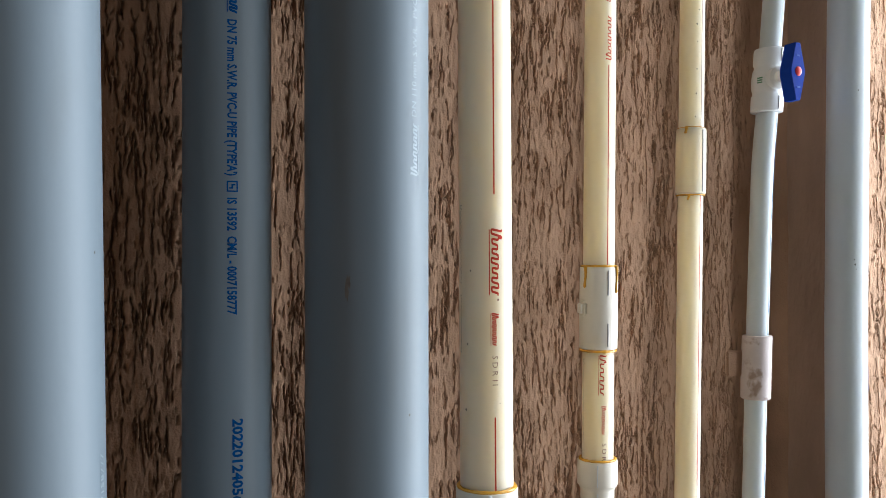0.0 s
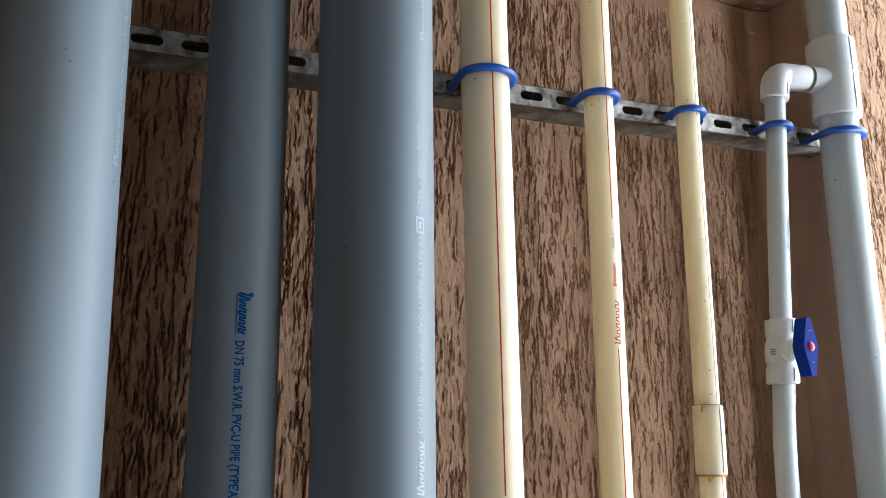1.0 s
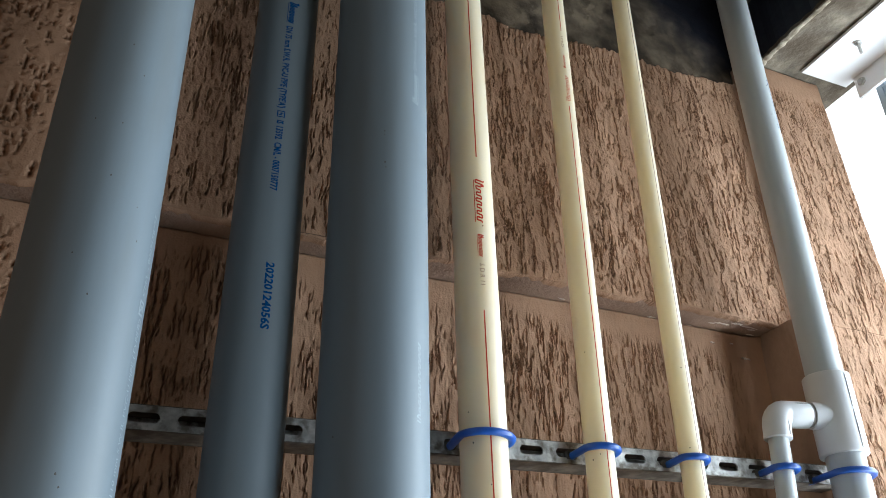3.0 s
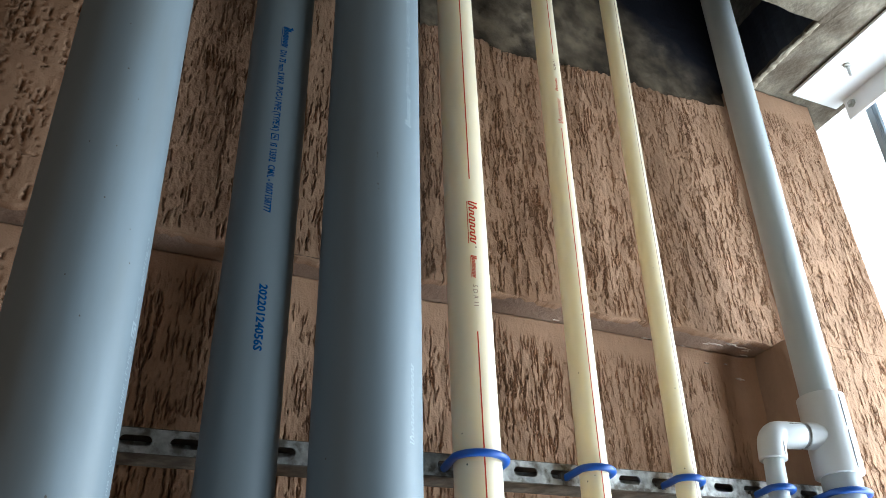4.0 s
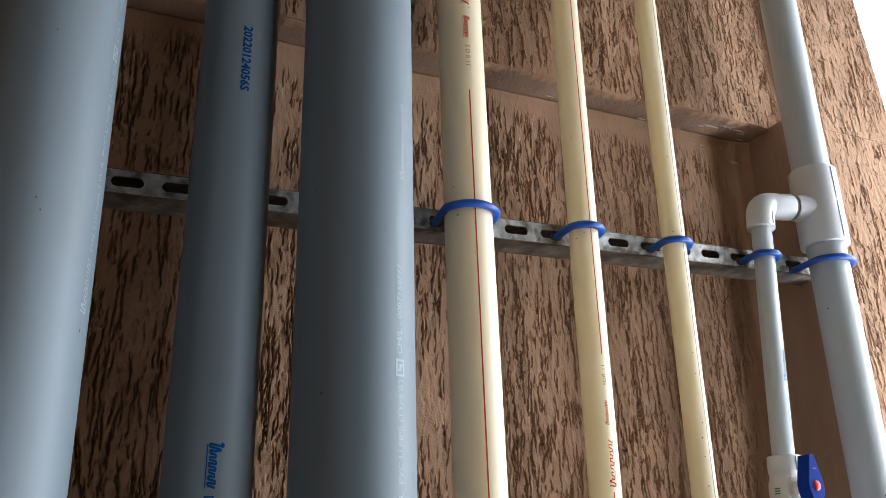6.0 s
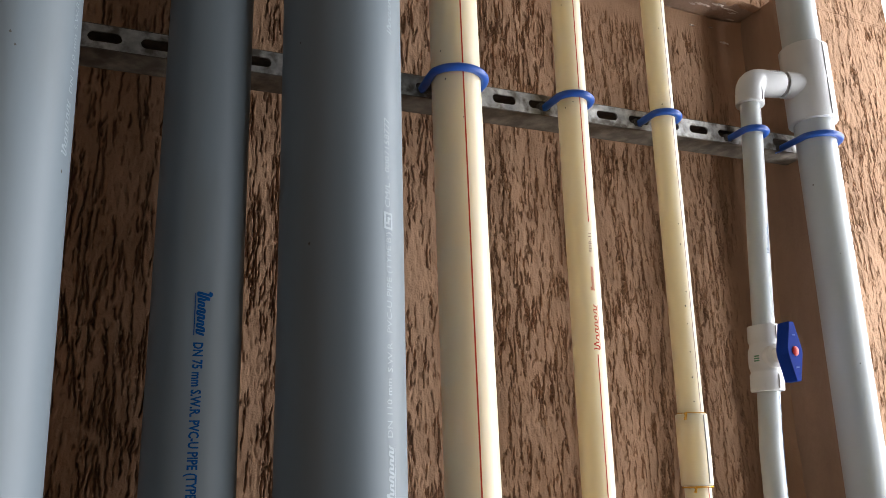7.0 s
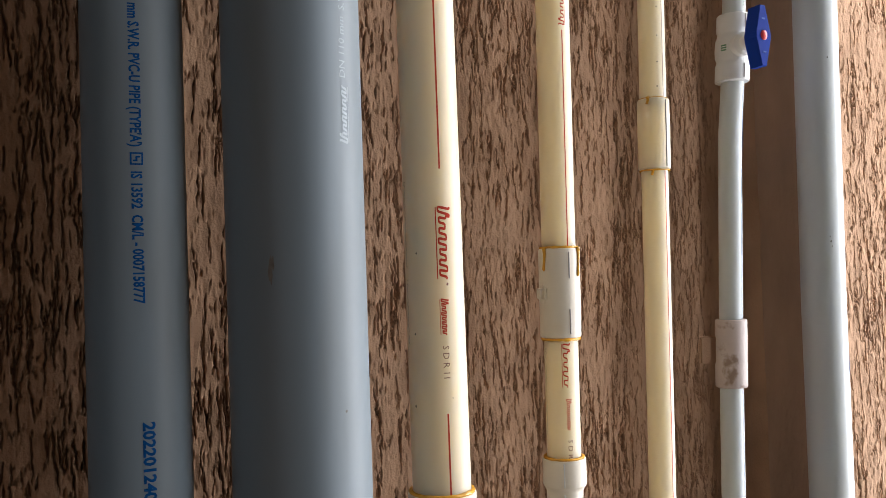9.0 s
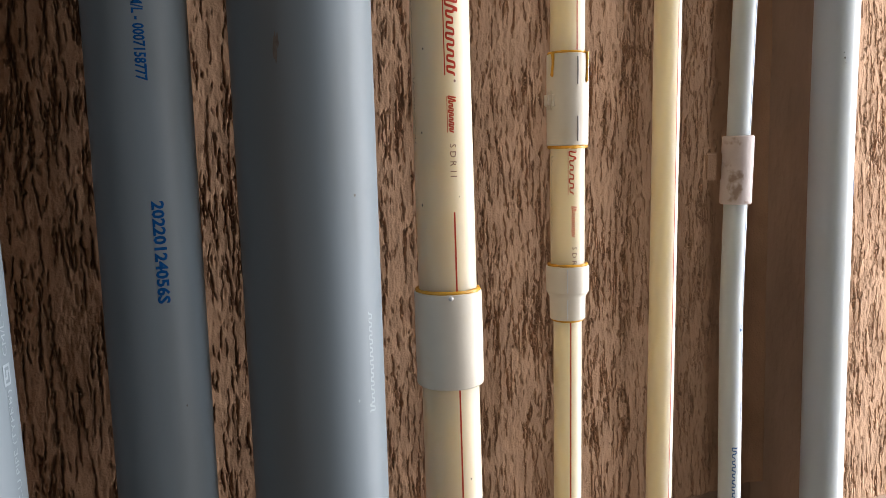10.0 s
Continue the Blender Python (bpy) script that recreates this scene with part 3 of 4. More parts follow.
def specks(parent, axis, r, rows, mat=SPECK, name="speck"):
    for phi, z, size in rows:
        size *= 0.8
        bm = bmesh.new()
        ring = [bm.verts.new((z + size * 1.3 * math.sin(a) * (1 + 0.3 * math.sin(3 * a + z * 90)), size * math.cos(a), 0)) for a in (2 * math.pi * i / 9 for i in range(9))]
        bm.faces.new(ring)
        part(name, wrap(bm, axis, r, phi, 0.0004), mat, parent, smooth=False)


TOP = 3.9
SPAN = 0.783     # the print repeats after this length

# wide grey drain pipe with a worn white print on its side
drain = thing("drain_pipe", "wide grey PVC drain pipe with worn white print", "pipe", "grey drain pipes", (*A1(0), 0))
drain.location = (0, 0, 0)
part("pipe_body", pipe_run(A1, 0.055, 0, TOP, 96), GREY, drain)
for k in (-1, 0, 1):
    s = 1.706 + SPAN * k
    wordmark(drain, A1, 0.055, -24, s, s + 0.044, 0.007, INK_WHITE)
    lettering(drain, "DN 110 mm S.W.R. PVC-U PIPE (TYPE'B')", A1, 0.055, -22, s + 0.051, s + 0.219, 0.0055, INK_WHITE)
    boxed_mark(drain, A1, 0.055, -22, s + 0.222, s + 0.236, 0.009, INK_WHITE)
    lettering(drain, "CM/L - 0007158777", A1, 0.055, -22, s + 0.241, s + 0.323, 0.0055, INK_WHITE)
specks(drain, A1, 0.055, [(-79, 1.781, .0011), (-82, 1.925, .0009), (-81, 2.0986, .0008), (-82, 2.041, .0010), (-105, 2.098, .0008), (-85, 2.192, .0010), (-53, 2.02, .0007),
                          (-47, 1.988, .0009), (-26, 1.693, .0013), (-75, 1.772, .0009), (-100, 1.96, .0008), (-92, 2.25, .0008), (-70, 2.16, .0008), (-30, 1.39, .0011)])

# narrower grey drain pipe with blue print
drain = thing("drain_pipe", "grey PVC drain pipe with blue printed lettering", "pipe", "grey drain pipes")
part("pipe_body", pipe_run(A2, 0.0375, 0, TOP, 80), GREY, drain)
for k in (0, 1):
    s = SPAN * k
    wordmark(drain, A2, 0.0375, -92, 1.6242 + s, 1.5887 + s, 0.0095, INK_BLUE)
    specks(drain, A2, 0.0375, [(-82, 1.6225 + s, .0022)], INK_BLUE, "printed_dot")
    lettering(drain, "DN 75 mm S.W.R. PVC-U PIPE (TYPE'A')", A2, 0.0375, -94, 1.5830 + s, 1.4536 + s, 0.0076, INK_BLUE, 0.03)
    boxed_mark(drain, A2, 0.0375, -94, 1.4495 + s, 1.4403 + s, 0.0090, INK_BLUE)
    lettering(drain, "IS 13592  CM/L - 0007158777", A2, 0.0375, -94, 1.4355 + s, 1.3393 + s, 0.0076, INK_BLUE, 0.03)
    lettering(drain, "20220124056S", A2, 0.0375, -87, 1.2540 + s * 0.996, 1.1790 + s * 0.996, 0.0084, INK_BLUE, 0.035)
specks(drain, A2, 0.0375, [(-70, 1.10, .0008), (-120, 1.02, .0010)])

# grey drain pipe with white print
drain = thing("drain_pipe", "wide grey PVC drain pipe with white printed lettering", "pipe", "grey drain pipes")
part("pipe_body", pipe_run(A3, 0.055, 0, TOP, 96), GREY, drain)
for k in (0, 1):
    s = 0.785 * k
    wordmark(drain, A3, 0.055, -62, 1.4558 + s, 1.5003 + s, 0.0085, INK_WHITE)
    lettering(drain, "DN 110 mm", A3, 0.055, -63, 1.5067 + s, 1.5533 + s, 0.0062, INK_WHITE)
    lettering(drain, "S.W.R.  PVC-U PIPE (TYPE'B')", A3, 0.055, -62, 1.5584 + s, 1.6765 + s, 0.0062, INK_WHITE)
    boxed_mark(drain, A3, 0.055, -62, 1.679 + s, 1.694 + s, 0.0105, INK_WHITE)
    lettering(drain, "CM/L - 0007158777", A3, 0.055, -63, 1.6984 + s, 1.7806 + s, 0.0062, INK_WHITE)
    wordmark(drain, A3, 0.055, -57, 1.0802 + s, 1.1612 + s, 0.0062, INK_WHITE, under=False, marks=12)
specks(drain, A3, 0.055, [(-136, 1.663, .0013), (-103, 2.188, .0010), (-102, 2.1465, .0012), (-101, 2.140, .0008), (-149, 1.8495, .0009), (-103, 2.183, .0006), (-69, 1.253, .0012)])
specks(drain, A3, 0.055, [(-73, 1.0934, .0011)], INK_WHITE, "paint_dot")
RUST = material("faint_rust", (0.168, 0.150, 0.132), 0.6, vary=0.3, scale=150)
for phi, z, long, wide in ((-127, 1.361, 0.0100, 0.0015), (-125, 1.366, 0.0050, 0.0012)):
    bm = bmesh.new()
    bm.faces.new([bm.verts.new((z + long * math.cos(a) * (1 + 0.2 * math.sin(5 * a)), wide * math.sin(a) * (1 + 0.3 * math.sin(3 * a + 1)), 0)) for a in (2 * math.pi * i / 22 for i in range(22))])
    part("rust_smudge", wrap(bm, A3, 0.055, phi, 0.0003 + 0.0002 * (long < 0.01)), RUST, drain, smooth=False)


def coupling(parent, axis, z0, z1, r, pipe_r, mat, name="coupling", label=""):
    """A plain socket fitting with rounded rims, open round the pipe."""
    e = 0.0014
    prof = [(z0, pipe_r - 0.001), (z0, r - e), (z0 + e * 0.4, r - e * 0.4), (z0 + e, r), ((z0 + z1) / 2, r + 0.0002), (z1 - e, r), (z1 - e * 0.4, r - e * 0.4), (z1, r - e), (z1, pipe_r - 0.001)]
    return part(name, lathe(axis, prof, 56), mat, parent, label)


def bead(parent, axis, r, z, thick, runs=(), seed=0):
    """An uneven bead of solvent cement round a joint, with drips (phi, length)."""
    bm = bmesh.new()
    loops = []
    for i in range(48):
        a = 2 * math.pi * i / 48
        t = thick * (0.75 + 0.6 * abs(noise.noise(Vector((math.cos(a) * 2, math.sin(a) * 2, seed)))))
        x, y = axis(z)
        loops.append([(x + (r + t * math.cos(b)) * math.cos(a), y + (r + t * math.cos(b)) * math.sin(a), z + t * 0.8 * math.sin(b)) for b in (2 * math.pi * j / 8 for j in range(8))])
    rings(bm, loops, close=True)
    for phi, down, rr in runs:
        pts = [spot(axis, rr, radians(phi + 2 * math.sin(s * 5)), z - down * s, 0.0003) for s in (0, 0.25, 0.5, 0.75, 0.93, 1.0)]
        sweep(pts, [0.0020, 0.0016, 0.0013, 0.0014, 0.0017, 0.0004], 8, bm)
    return part("cement_bead", bm, CEMENT, parent, "orange solvent cement bead")


def rib(parent, axis, r, phi, z0, z1, width=0.0016, mat=MOULD):
    bm = sweep([spot(axis, r, radians(phi), z0, -0.0002), spot(axis, r, radians(phi), (z0 + z1) / 2, 0.0002), spot(axis, r, radians(phi), z1, -0.0002)], width * 0.5, 8)
    return part("mould_rib", bm, mat, parent)


# cream pipe with a red line, the widest of the three
R4 = 0.027
cream = thing("water_pipe", "wide cream CPVC water pipe with a red printed line", "pipe", "cream water pipes")
part("pipe_body", pipe_run(A4, R4, 0, TOP, 72), CREAM, cream)
for z0, z1 in ((0.0, 1.066), (1.1545, 1.2289), (1.449, 2.0437), (2.2687, TOP)):
    stripe(cream, A4, R4, -99, z0, z1, 0.0016, INK_RED)
for s in (0.0, 0.8172):
    wordmark(cream, A4, R4, -96, 1.416 + s, 1.3493 + s, 0.0115, INK_RED)
    specks(cream, A4, R4, [(-91, 1.3445 + s, .0013)], INK_DARK, "printed_dot")
    wordmark(cream, A4, R4, -99, 1.3317 + s, 1.2994 + s, 0.0070, INK_RED, marks=8)
    lettering(cream, "S D R 11", A4, R4, -98, 1.2894 + s, 1.2603 + s, 0.0060, INK_DARK)
wordmark(cream, A4, R4, 178, 1.440, 1.360, 0.0030, SPECK, under=False, marks=14)
wordmark(cream, A4, R4, 178, 1.350, 1.290, 0.0030, SPECK, under=False, marks=9)
coupling(cream, A4, 1.0665, 1.1545, 0.0315, R4, CREAM_FIT, label="pale cream socket coupling")
bead(cream, A4, 0.0283, 1.1555, 0.0028, seed=3)
bm = bmesh.new()
bmesh.ops.create_icosphere(bm, subdivisions=2, radius=0.0024, matrix=Matrix.Translation(spot(A4, 0.0315, radians(-112), 1.1515, 0.0)))
part("cement_drop", bm, WHITE_FIT, cream)
specks(cream, A4, R4, [(-151, 1.373, .0010), (-88, 1.2425, .0006), (-160, 1.30, .0011), (-103, 1.839, .0008), (-140, 1.885, .0012), (-150, 1.92, .0009), (-80, 0.98, .0010), (-165, 1.235, .0013)])

# cream pipe stepped down below its reducer
R5, R5B = 0.0174, 0.0146
cream = thing("water_pipe", "cream CPVC water pipe with a coupling and a reducer", "pipe", "cream water pipes")
part("pipe_body", pipe_run(A5, R5, 1.140, TOP, 56), CREAM, cream)
part("lower_pipe", pipe_run(A5, R5B, 0, 1.125, 48), CREAM, cream, "narrower cream pipe below the reducer")
for z0, z1 in ((1.377, 1.5985), (1.7462, 2.4106), (2.5612, TOP)):
    stripe(cream, A5, R5, -93, z0, z1, 0.0012, INK_RED)
stripe(cream, A5, R5B, -112, 0, 1.106, 0.0014, INK_RED)
for s in (0.0, 0.8165):
    wordmark(cream, A5, R5, -92, 1.6027 + s, 1.6524 + s, 0.0062, INK_RED)
    wordmark(cream, A5, R5, -94, 1.6678 + s, 1.6946 + s, 0.0045, INK_RED, under=False, marks=8)
    lettering(cream, "SDR-11", A5, R5, -93, 1.7111 + s, 1.7333 + s, 0.0040, INK_DARK)
wordmark(cream, A5, R5, -110, 1.2808, 1.2355, 0.0070, INK_RED, marks=5)
wordmark(cream, A5, R5, -105, 1.2242, 1.1926, 0.0052, INK_RED, under=False, marks=8)
lettering(cream, "S D R", A5, R5, -101, 1.1828, 1.1636, 0.0050, INK_DARK)
coupling(cream, A5, 1.2848, 1.3760, 0.0210, R5, CREAM_FIT, label="pale cream socket coupling")
bead(cream, A5, 0.0188, 1.3768, 0.0020, [(-168, 0.024, 0.0213), (-62, 0.030, 0.0213)], 5)
bead(cream, A5, 0.0188, 1.2834, 0.0024, seed=8)
rib(cream, A5, 0.0212, -96, 1.345, 1.372)
rib(cream, A5, 0.0212, -96, 1.289, 1.314)
wordmark(cream, A5, R5, 172, 1.275, 1.185, 0.0026, SPECK, under=False, marks=15)
bm = box(0.0480, 0.0610, -0.030, -0.016, 1.3185, 1.3405, bevel=0.0035)
for v in bm.verts:
    v.co.z += (0.061 - v.co.x) * (-0.15 if v.co.z > 1.33 else 0.25)
part("moulded_tab", bm, CREAM_FIT, cream, "small pale tab on the coupling")
e = [(1.1060, R5B - 0.001), (1.1060, 0.0176), (1.1070, 0.0184), (1.1290, 0.0186), (1.1330, 0.0205), (1.1345, 0.0218), (1.1355, 0.0222), (1.1610, 0.0222), (1.1620, 0.0214), (1.1620, R5 - 0.001)]
part("reducer", lathe(A5, e, 56), CREAM_FIT, cream, "pale cream stepped reducer")
bead(cream, A5, 0.0192, 1.1630, 0.0022, seed=12)
bead(cream, A5, 0.0156, 1.1050, 0.0017, seed=15)
rib(cream, A5, 0.0224, -125, 1.136, 1.160, 0.0012, WHITE_FIT)
rib(cream, A5, 0.0188, -125, 1.108, 1.128, 0.0012, WHITE_FIT)
specks(cream, A5, R5, [(-150, 1.886, .0010), (-120, 1.892, .0008), (-100, 2.10, .0007), (-140, 2.02, .0008)])

# narrowest cream pipe
R6 = 0.0146
cream = thing("water_pipe", "narrow cream CPVC water pipe with a coupling", "pipe", "cream water pipes")
part("pipe_body", pipe_run(A6, R6, 0, TOP, 48), CREAM, cream)
stripe(cream, A6, R6, -82, 0, 1.461, 0.0010, INK_RED)
stripe(cream, A6, R6, -82, 1.541, TOP, 0.0010, INK_DARK)
coupling(cream, A6, 1.4615, 1.5395, 0.0176, R6, CREAM, label="cream socket coupling")
bead(cream, A6, 0.0156, 1.4603, 0.0014, [(-140, 0.006, R6)], 21)
bead(cream, A6, 0.0152, 1.5402, 0.0006, [(-150, 0.008, 0.0178)], 22)
rib(cream, A6, 0.0178, -82, 1.464, 1.537)
specks(cream, A6, R6, [(-110, 1.661, .0011), (-100, 1.678, .0009), (-108, 1.608, .0009), (-110, 1.579, .0010), (-112, 1.552, .0009), (-108, 1.640, .0008), (-127, 1.915, .0009), (-105, 1.735, .0010),
                       (-105, 1.76, .0008), (-110, 2.02, .0009), (-120, 2.2, .0008)])

# white pipe that bends aside, with its elbow and ball valve
R7 = 0.0132
KNOTS = [(0.0, 0.307), (0.86, 0.3070), (1.09, 0.3045), (1.25, 0.3090), (1.31, 0.3115), (1.50, 0.3195), (1.57, 0.3275), (1.66, 0.3340), (1.75, 0.3425), (1.89, 0.3566), (1.98, 0.3640), (2.1, 0.3700)]


def A7(z):
    for (a, xa), (b, xb) in zip(KNOTS, KNOTS[1:]):
        if z <= b:
            return (xa + (xb - xa) * max(0, (z - a)) / (b - a), -0.022)
    return (KNOTS[-1][1], -0.022)


small = thing("water_pipe", "narrow white uPVC pipe with an elbow and a blue-handled valve", "pipe", "white water pipes")
part("pipe_body", lathe(A7, [(z, R7) for z in (0, 0.5, 0.86, 1.0, 1.09, 1.17, 1.25, 1.28, 1.31, 1.4, 1.5, 1.54, 1.57, 1.6, 1.66, 1.7, 1.75, 1.82, 1.89, 1.955)], 48), WHITE, small)
ex, ez = A7(1.982)[0], 1.982
bend = [(A7(1.945)[0], -0.022, 1.945), (A7(1.946)[0], -0.022, 1.946), (ex - 0.001, -0.022, 1.962)]
bend += [(ex + 0.018 - 0.018 * math.cos(a), -0.022, 1.964 + 0.018 * math.sin(a)) for a in (radians(d) for d in (10, 25, 40, 55, 70, 82))]
bend += [(ex + 0.022, -0.0235, ez), (0.4115, -0.0290, ez), (0.4125, -0.0291, ez)]
part("elbow", sweep(bend, [0.0170, 0.0183, 0.0184] + [0.0186] * 6 + [0.0184, 0.0183, 0.0170], 40), WHITE_FIT, small, "white right-angle elbow")
part("socket_ring", sweep([(0.4120, -0.0290, ez), (0.4190, -0.0303, ez)], 0.0163, 36), MOULD, small, "grey joint ring")
rib(small, lambda z: (A7(z)[0], -0.022), 0.0186, -75, 1.948, 1.970, 0.0014)
bm = sweep([(0.388, -0.0238 - 0.0186 * 0.8, ez + 0.0186 * 0.62), (0.398, -0.026 - 0.0188 * 0.8, ez + 0.0188 * 0.62), (0.409, -0.0284 - 0.0186 * 0.8, ez + 0.0186 * 0.62)], 0.0006, 8)
part("mould_rib", bm, MOULD, small)
# print in blue, and a thin dark line
stripe(small, A7, R7, -68, 1.66, 1.94, 0.0007, INK_DARK)
stripe(small, A7, R7, -72, 0.955, 1.21, 0.0007, INK_BLUE)
stripe(small, A7, R7, -72, 1.292, 1.56, 0.0008, INK_BLUE)
wordmark(small, A7, R7, -75, 1.735, 1.775, 0.0052, INK_BLUE, under=False, marks=6)
wordmark(small, A7, R7, -80, 1.655, 1.725, 0.0026, INK_GREEN, under=False, marks=18)
wordmark(small, A7, R7, -112, 0.926, 0.845, 0.0060, INK_BLUE, under=False, marks=10)
specks(small, A7, R7, [(-82, 1.066, .0017), (-80, 1.071, .0010)], INK_BLUE, "ink_blot")
coupling(small, A7, 1.2126, 1.2905, 0.0178, R7, DIRTY_FIT, label="white coupling smeared with brown paint")

bm = box(0.2700, 0.3020, -0.0145, -0.0105, 1.2400, 1.2720, bevel=0.0016)
for v in bm.verts:
    v.co.z += 0.0015 * noise.noise(v.co * 120)
part("saddle_tab", bm, PLASTER, small, "flat tab painted over in brown")
valve_axis = lambda z: (0.3275 + (z - 1.606) * 0.085, -0.024)
prof = [(1.5665, R7 - 0.001), (1.5665, 0.0186), (1.5675, 0.0194), (1.5860, 0.0194), (1.5885, 0.0180), (1.5910, 0.0180), (1.5960, 0.0198), (1.6060, 0.0204), (1.6160, 0.0198), (1.6210, 0.0180), (1.6240, 0.0180),
        (1.6265, 0.0194), (1.6445, 0.0194), (1.6455, 0.0186), (1.6455, R7 - 0.001)]
valve = part("ball_valve", lathe(valve_axis, prof, 56), WHITE_FIT, small, "white ball valve body")
VX, VZ, VY = 0.3130, 1.6055, -0.0835
part("stem", sweep([(0.324, -0.036, VZ), (0.320, -0.050, VZ), (0.318, -0.0535, VZ), (0.314, -0.066, VZ)], [0.0135, 0.0135, 0.0085, 0.0085], 24), WHITE_FIT, valve)
bm = bmesh.new()
shape = [(-0.0034, 0.0340), (0.0034, 0.0340), (0.0112, 0.0028), (0.0112, -0.0028), (0.0034, -0.0340), (-0.0034, -0.0340), (-0.0112, -0.0028), (-0.0112, 0.0028)]
loops = []
for y, s in ((-0.0650, 0.86), (-0.0660, 0.98), (-0.0675, 1.0), (VY + 0.0012, 1.0), (VY, 0.95)):
    loops.append([(VX + a * s, y, VZ + b * (1 - (1 - s) * 0.5)) for a, b in shape])
rings(bm, loops)
handle = part("handle", bm, BLUE_VALVE, valve, "blue hexagonal lever handle", smooth=False)
bm = bmesh.new()
bmesh.ops.create_uvsphere(bm, u_segments=20, v_segments=12, radius=0.0049, matrix=Matrix.Translation((VX, VY, VZ)) @ Matrix.Diagonal((1, 0.5, 1.15, 1)))
part("screw_cap", bm, RED_CAP, valve, "round red screw cap")
for dz in (0.0185, -0.0185):
    part("handle_mark", box(VX - 0.0024, VX + 0.0024, VY - 0.0006, VY + 0.001, VZ + dz - 0.0008, VZ + dz + 0.0008), BLUE, valve, smooth=False)
bm = bmesh.new()
for j in range(3):
    bar(bm, 1.6010 + j * 0.0028, 1.6026 + j * 0.0028, -0.0035, 0.0035)
part("printed_mark", wrap(bm, valve_axis, 0.0203, -165), INK_GREEN, valve, smooth=False)
rib(valve, valve_axis, 0.0196, -92, 1.6275, 1.6435)
rib(valve, valve_axis, 0.0196, -92, 1.5685, 1.5850)

# wide white pipe with the tee that the elbow runs into
R8 = 0.0256
large = thing("water_pipe", "wide white uPVC pipe with a reducing tee", "pipe", "white water pipes")
part("pipe_body", pipe_run(A8, R8, 0, TOP, 72), WHITE, large)
tee = coupling(large, A8, 1.9290, 2.0420, 0.0318, R8, WHITE_FIT, "tee", "white reducing tee")
part("branch", sweep([(0.4180, -0.0301, ez), (0.4187, -0.0302, ez), (0.4400, -0.0350, ez), (0.4560, -0.0385, ez)], [0.0172, 0.0184, 0.0188, 0.0200], 40), WHITE_FIT, tee)
rib(tee, A8, 0.0320, -88, 1.990, 2.038)
rib(tee, A8, 0.0320, -88, 1.933, 1.986)
stripe(large, A8, R8, -62, 2.05, TOP, 0.0007, INK_DARK)
wordmark(large, A8, R8, -70, 2.47, 2.58, 0.0045, INK_BLUE, under=False, marks=14)
bm = bmesh.new()
bar(bm, 1.215, 1.245, -0.0025, 0.0025)
part("ink_mark", wrap(bm, A8, R8, -57), INK_BLUE, large, smooth=False)
specks(large, A8, R8, [(-117, 1.378, .0013), (-119, 1.384, .0008), (-114, 1.372, .0007), (-112, 1.600, .0011), (-82, 2.56, .0009), (-93, 2.496, .0010), (-94, 2.347, .0011), (-165, 1.8366, .0013), (-120, 1.74, .0007)])

rng = random.Random(8)
for i in range(16):
    z = 2.62 + 0.021 * i + rng.uniform(-0.006, 0.006)
    bm = bmesh.new()
    bar(bm, z, z + rng.uniform(0.006, 0.022), -0.0005, rng.uniform(0.0001, 0.0010))
    part("scuff", wrap(bm, A8, R8, -62 + rng.uniform(-9, 4), 0.0004), SPECK, large, smooth=False)

# ---- slotted strut and its blue pipe clamps ----
TILTED = 0.0265
strut = thing("strut_channel", "galvanised slotted steel strut carrying the pipes", "strut")
bm = bmesh.new()
S0, S1, H, D = -1.20, EDGE - 0.002, 0.0125, 0.0400
pitch, half, rad = 0.0481, 0.0155, 0.0055


def zmid(x):
    return 1.9005 + TILTED * x


# front web as a frame of strips round each rounded slot
centres = [i * pitch for i in range(-24, 10) if S0 + 0.03 < i * pitch < S1 - 0.02]
cells = [S0] + [c + pitch / 2 for c in centres]
cells[-1] = S1
for c, a, b in zip(centres, cells, cells[1:]):
    slot = []
    for q in range(24):
        ang = 2 * math.pi * q / 24
        dx = (half - rad) * (1 if math.cos(ang) > 0 else -1) + rad * math.cos(ang)
        slot.append((c + dx, rad * math.sin(ang), ang))
    for y in (0.0, 0.0022):
        inner = [bm.verts.new((x, y, zmid(x) + z)) for x, z, _ in slot]
        rim = []
        for x, z, ang in slot:
            k = 1 / max(abs(math.cos(ang)), abs(math.sin(ang)))
            sx, sz = math.cos(ang) * k, math.sin(ang) * k
            ox = (a + b) / 2 + sx * (b - a) / 2
            rim.append(bm.verts.new((ox, y, zmid(ox) + sz * H)))
        for i in range(24):
            bm.faces.new((inner[i], inner[(i + 1) % 24], rim[(i + 1) % 24], rim[i]))
    for i in range(24):
        (x0, z0, _), (x1, z1, _) = slot[i], slot[(i + 1) % 24]
        vs = [bm.verts.new(p) for p in ((x0, 0, zmid(x0) + z0), (x1, 0, zmid(x1) + z1), (x1, 0.0022, zmid(x1) + z1), (x0, 0.0022, zmid(x0) + z0))]
        bm.faces.new(vs)
bmesh.ops.remove_doubles(bm, verts=bm.verts[:], dist=0.00002)
part("web", bm, ZINC, strut, "slotted zinc face")
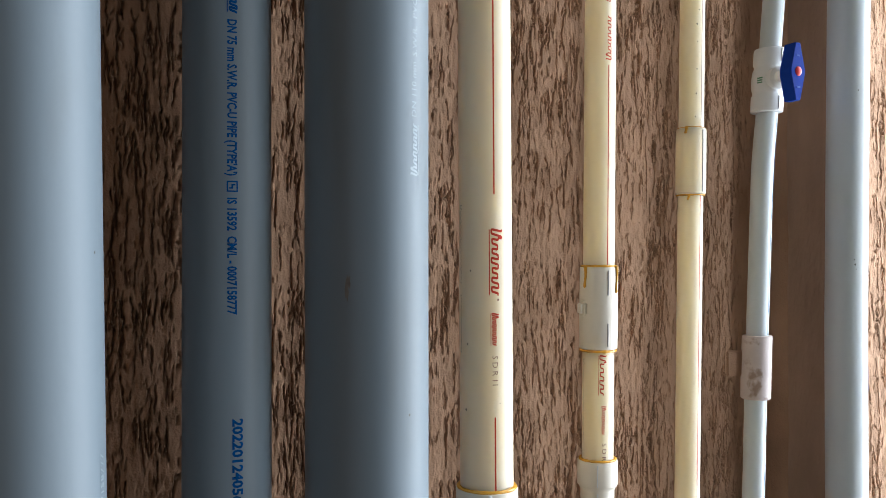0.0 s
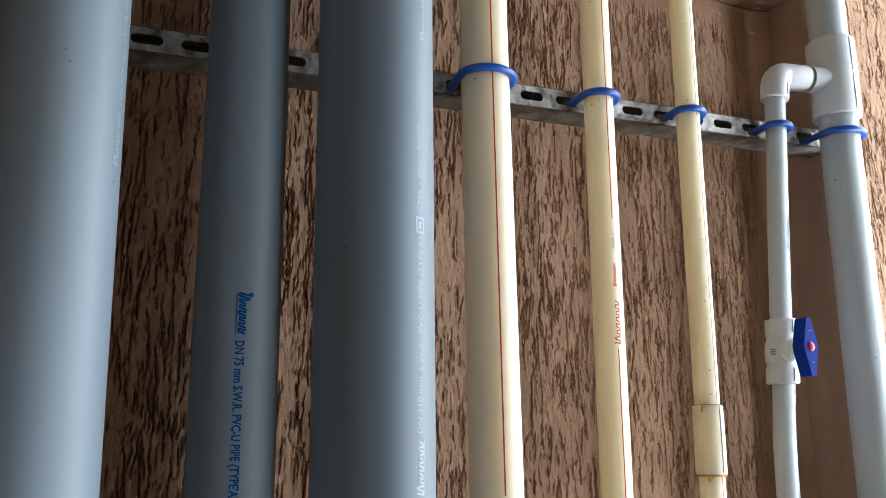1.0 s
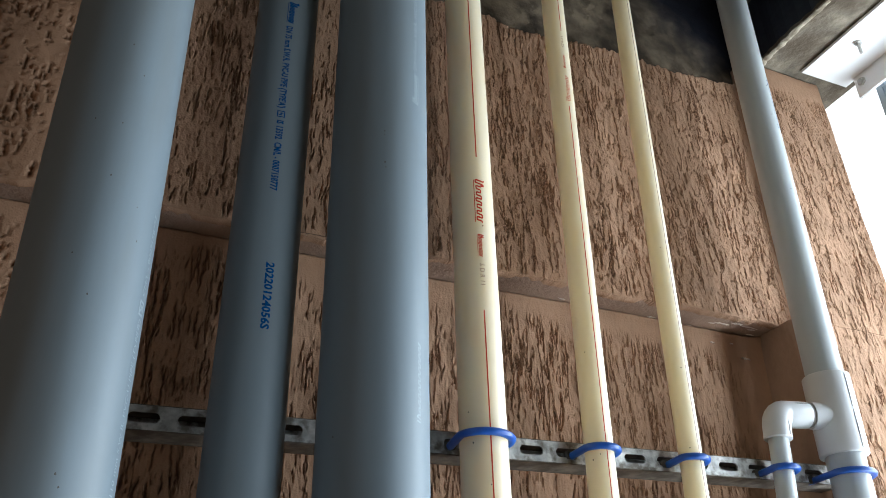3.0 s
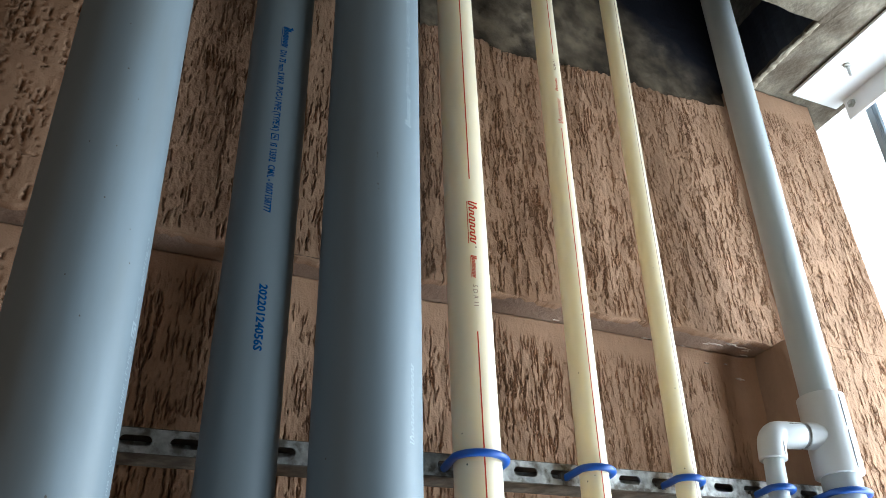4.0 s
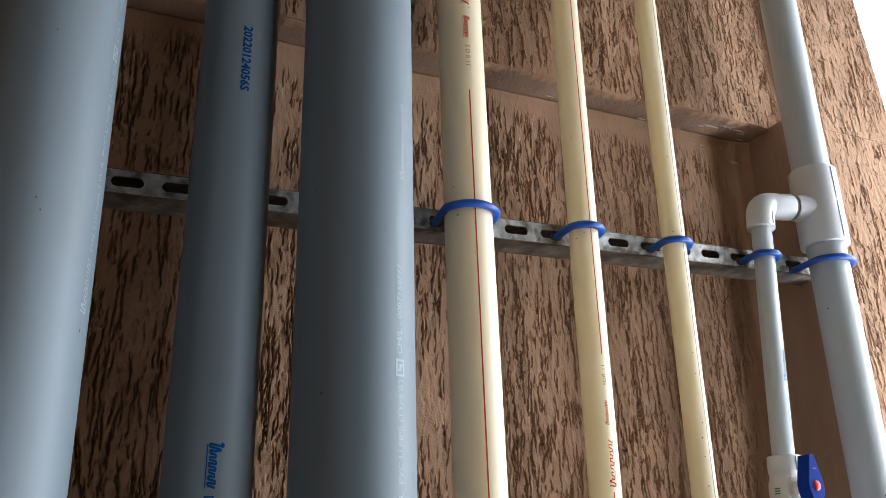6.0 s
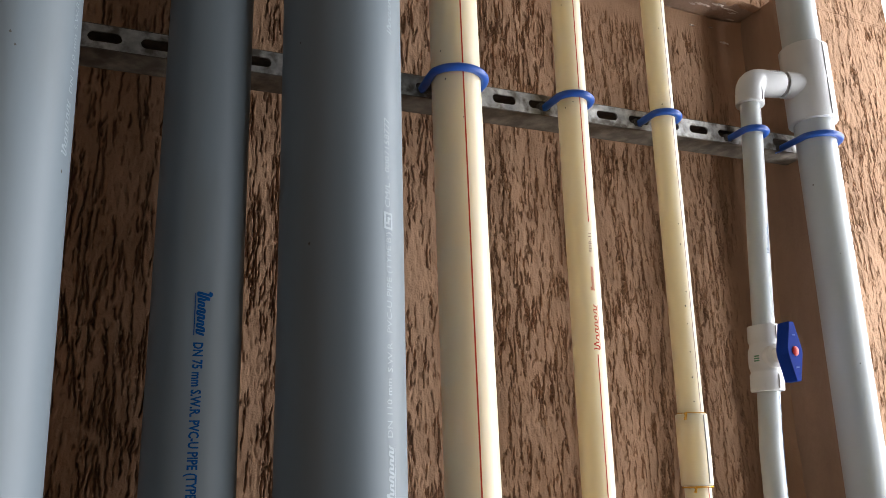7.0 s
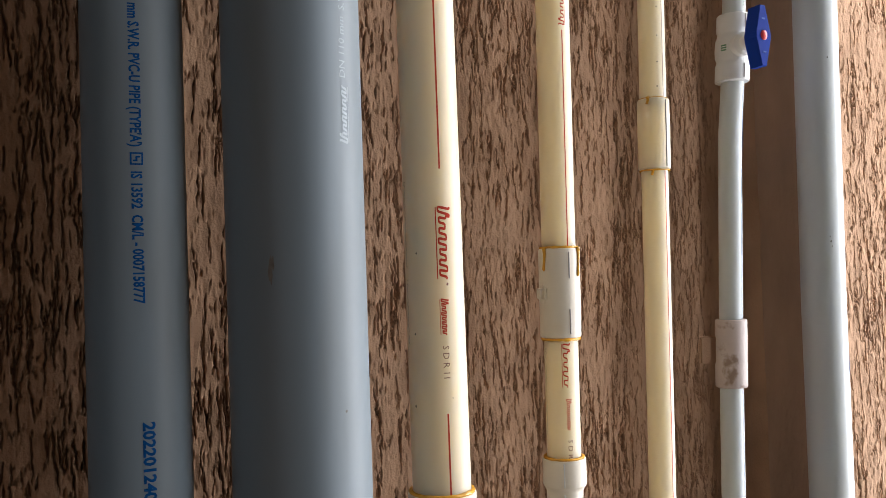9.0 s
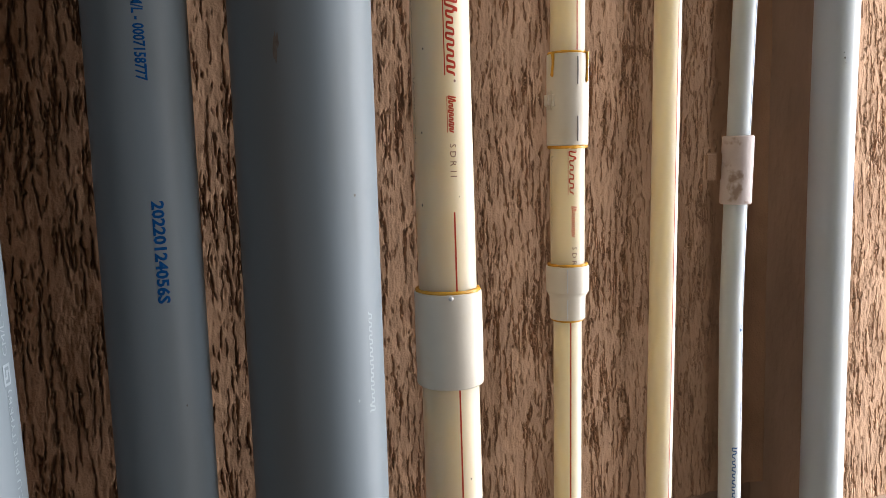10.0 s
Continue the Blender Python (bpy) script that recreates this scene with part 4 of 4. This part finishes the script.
# flanges take the darkened zinc, as their undersides lie in shade
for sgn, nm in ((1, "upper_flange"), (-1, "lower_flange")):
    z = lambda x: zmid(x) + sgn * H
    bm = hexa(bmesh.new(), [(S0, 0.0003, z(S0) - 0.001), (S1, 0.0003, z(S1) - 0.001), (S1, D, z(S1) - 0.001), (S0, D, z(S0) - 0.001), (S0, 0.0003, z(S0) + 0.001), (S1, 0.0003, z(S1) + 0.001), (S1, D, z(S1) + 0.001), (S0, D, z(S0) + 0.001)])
    part(nm, bm, ZINC_SHADED, strut, "strut flange with shade put into its colour", smooth=False)
    bm = hexa(bmesh.new(), [(S0, D - 0.002, z(S0) - sgn * 0.007), (S1, D - 0.002, z(S1) - sgn * 0.007), (S1, D, z(S1) - sgn * 0.007), (S0, D, z(S0) - sgn * 0.007), (S0, D - 0.002, z(S0) - sgn * 0.001), (S1, D - 0.002, z(S1) - sgn * 0.001), (S1, D, z(S1) - sgn * 0.001), (S0, D, z(S0) - sgn * 0.001)])
    part("lip", bm, ZINC, strut, smooth=False)


def clamp(axis, r, z, tail):
    """A blue plastic strap: hooked into a slot, round the front of the pipe and back to the strut."""
    ob = thing("pipe_clamp", "blue plastic clamp holding a pipe to the strut", "clamp", "blue pipe clamps")
    x, y = axis(z)
    rr, t = r + 0.0042, 0.0050
    pts = [(x - rr - tail, 0.008, z - 0.001), (x - rr - tail * 0.75, -0.003, z - 0.001), (x - rr - tail * 0.35, min(-0.007, y + 0.3 * rr), z)]
    for d in range(195, 366, 9):
        a = radians(d)
        pts.append((x + rr * math.cos(a), y + rr * math.sin(a), z + 0.0015 * math.sin(a * 0.5)))
    pts += [(x + rr + 0.0015, -0.004, z), (x + rr - 0.001, 0.006, z)]
    part("strap", sweep(pts, t, 14, flat=0.85), BLUE, ob)
    bm = box(x - rr - tail - 0.007, x - rr - tail + 0.006, -0.003, 0.006, z - 0.0048, z + 0.0042, bevel=0.0012)
    part("hook", bm, SPECK, ob, "dark hooked end in the slot")
    return ob


clamp(A4, R4, 1.8945, -0.004)
clamp(A5, R5, 1.8995, 0.003)
clamp(A6, R6, 1.9020, 0.003)
clamp(A7, R7, 1.9040, 0.003)
clamp(A8, R8, 1.9030, 0.003)
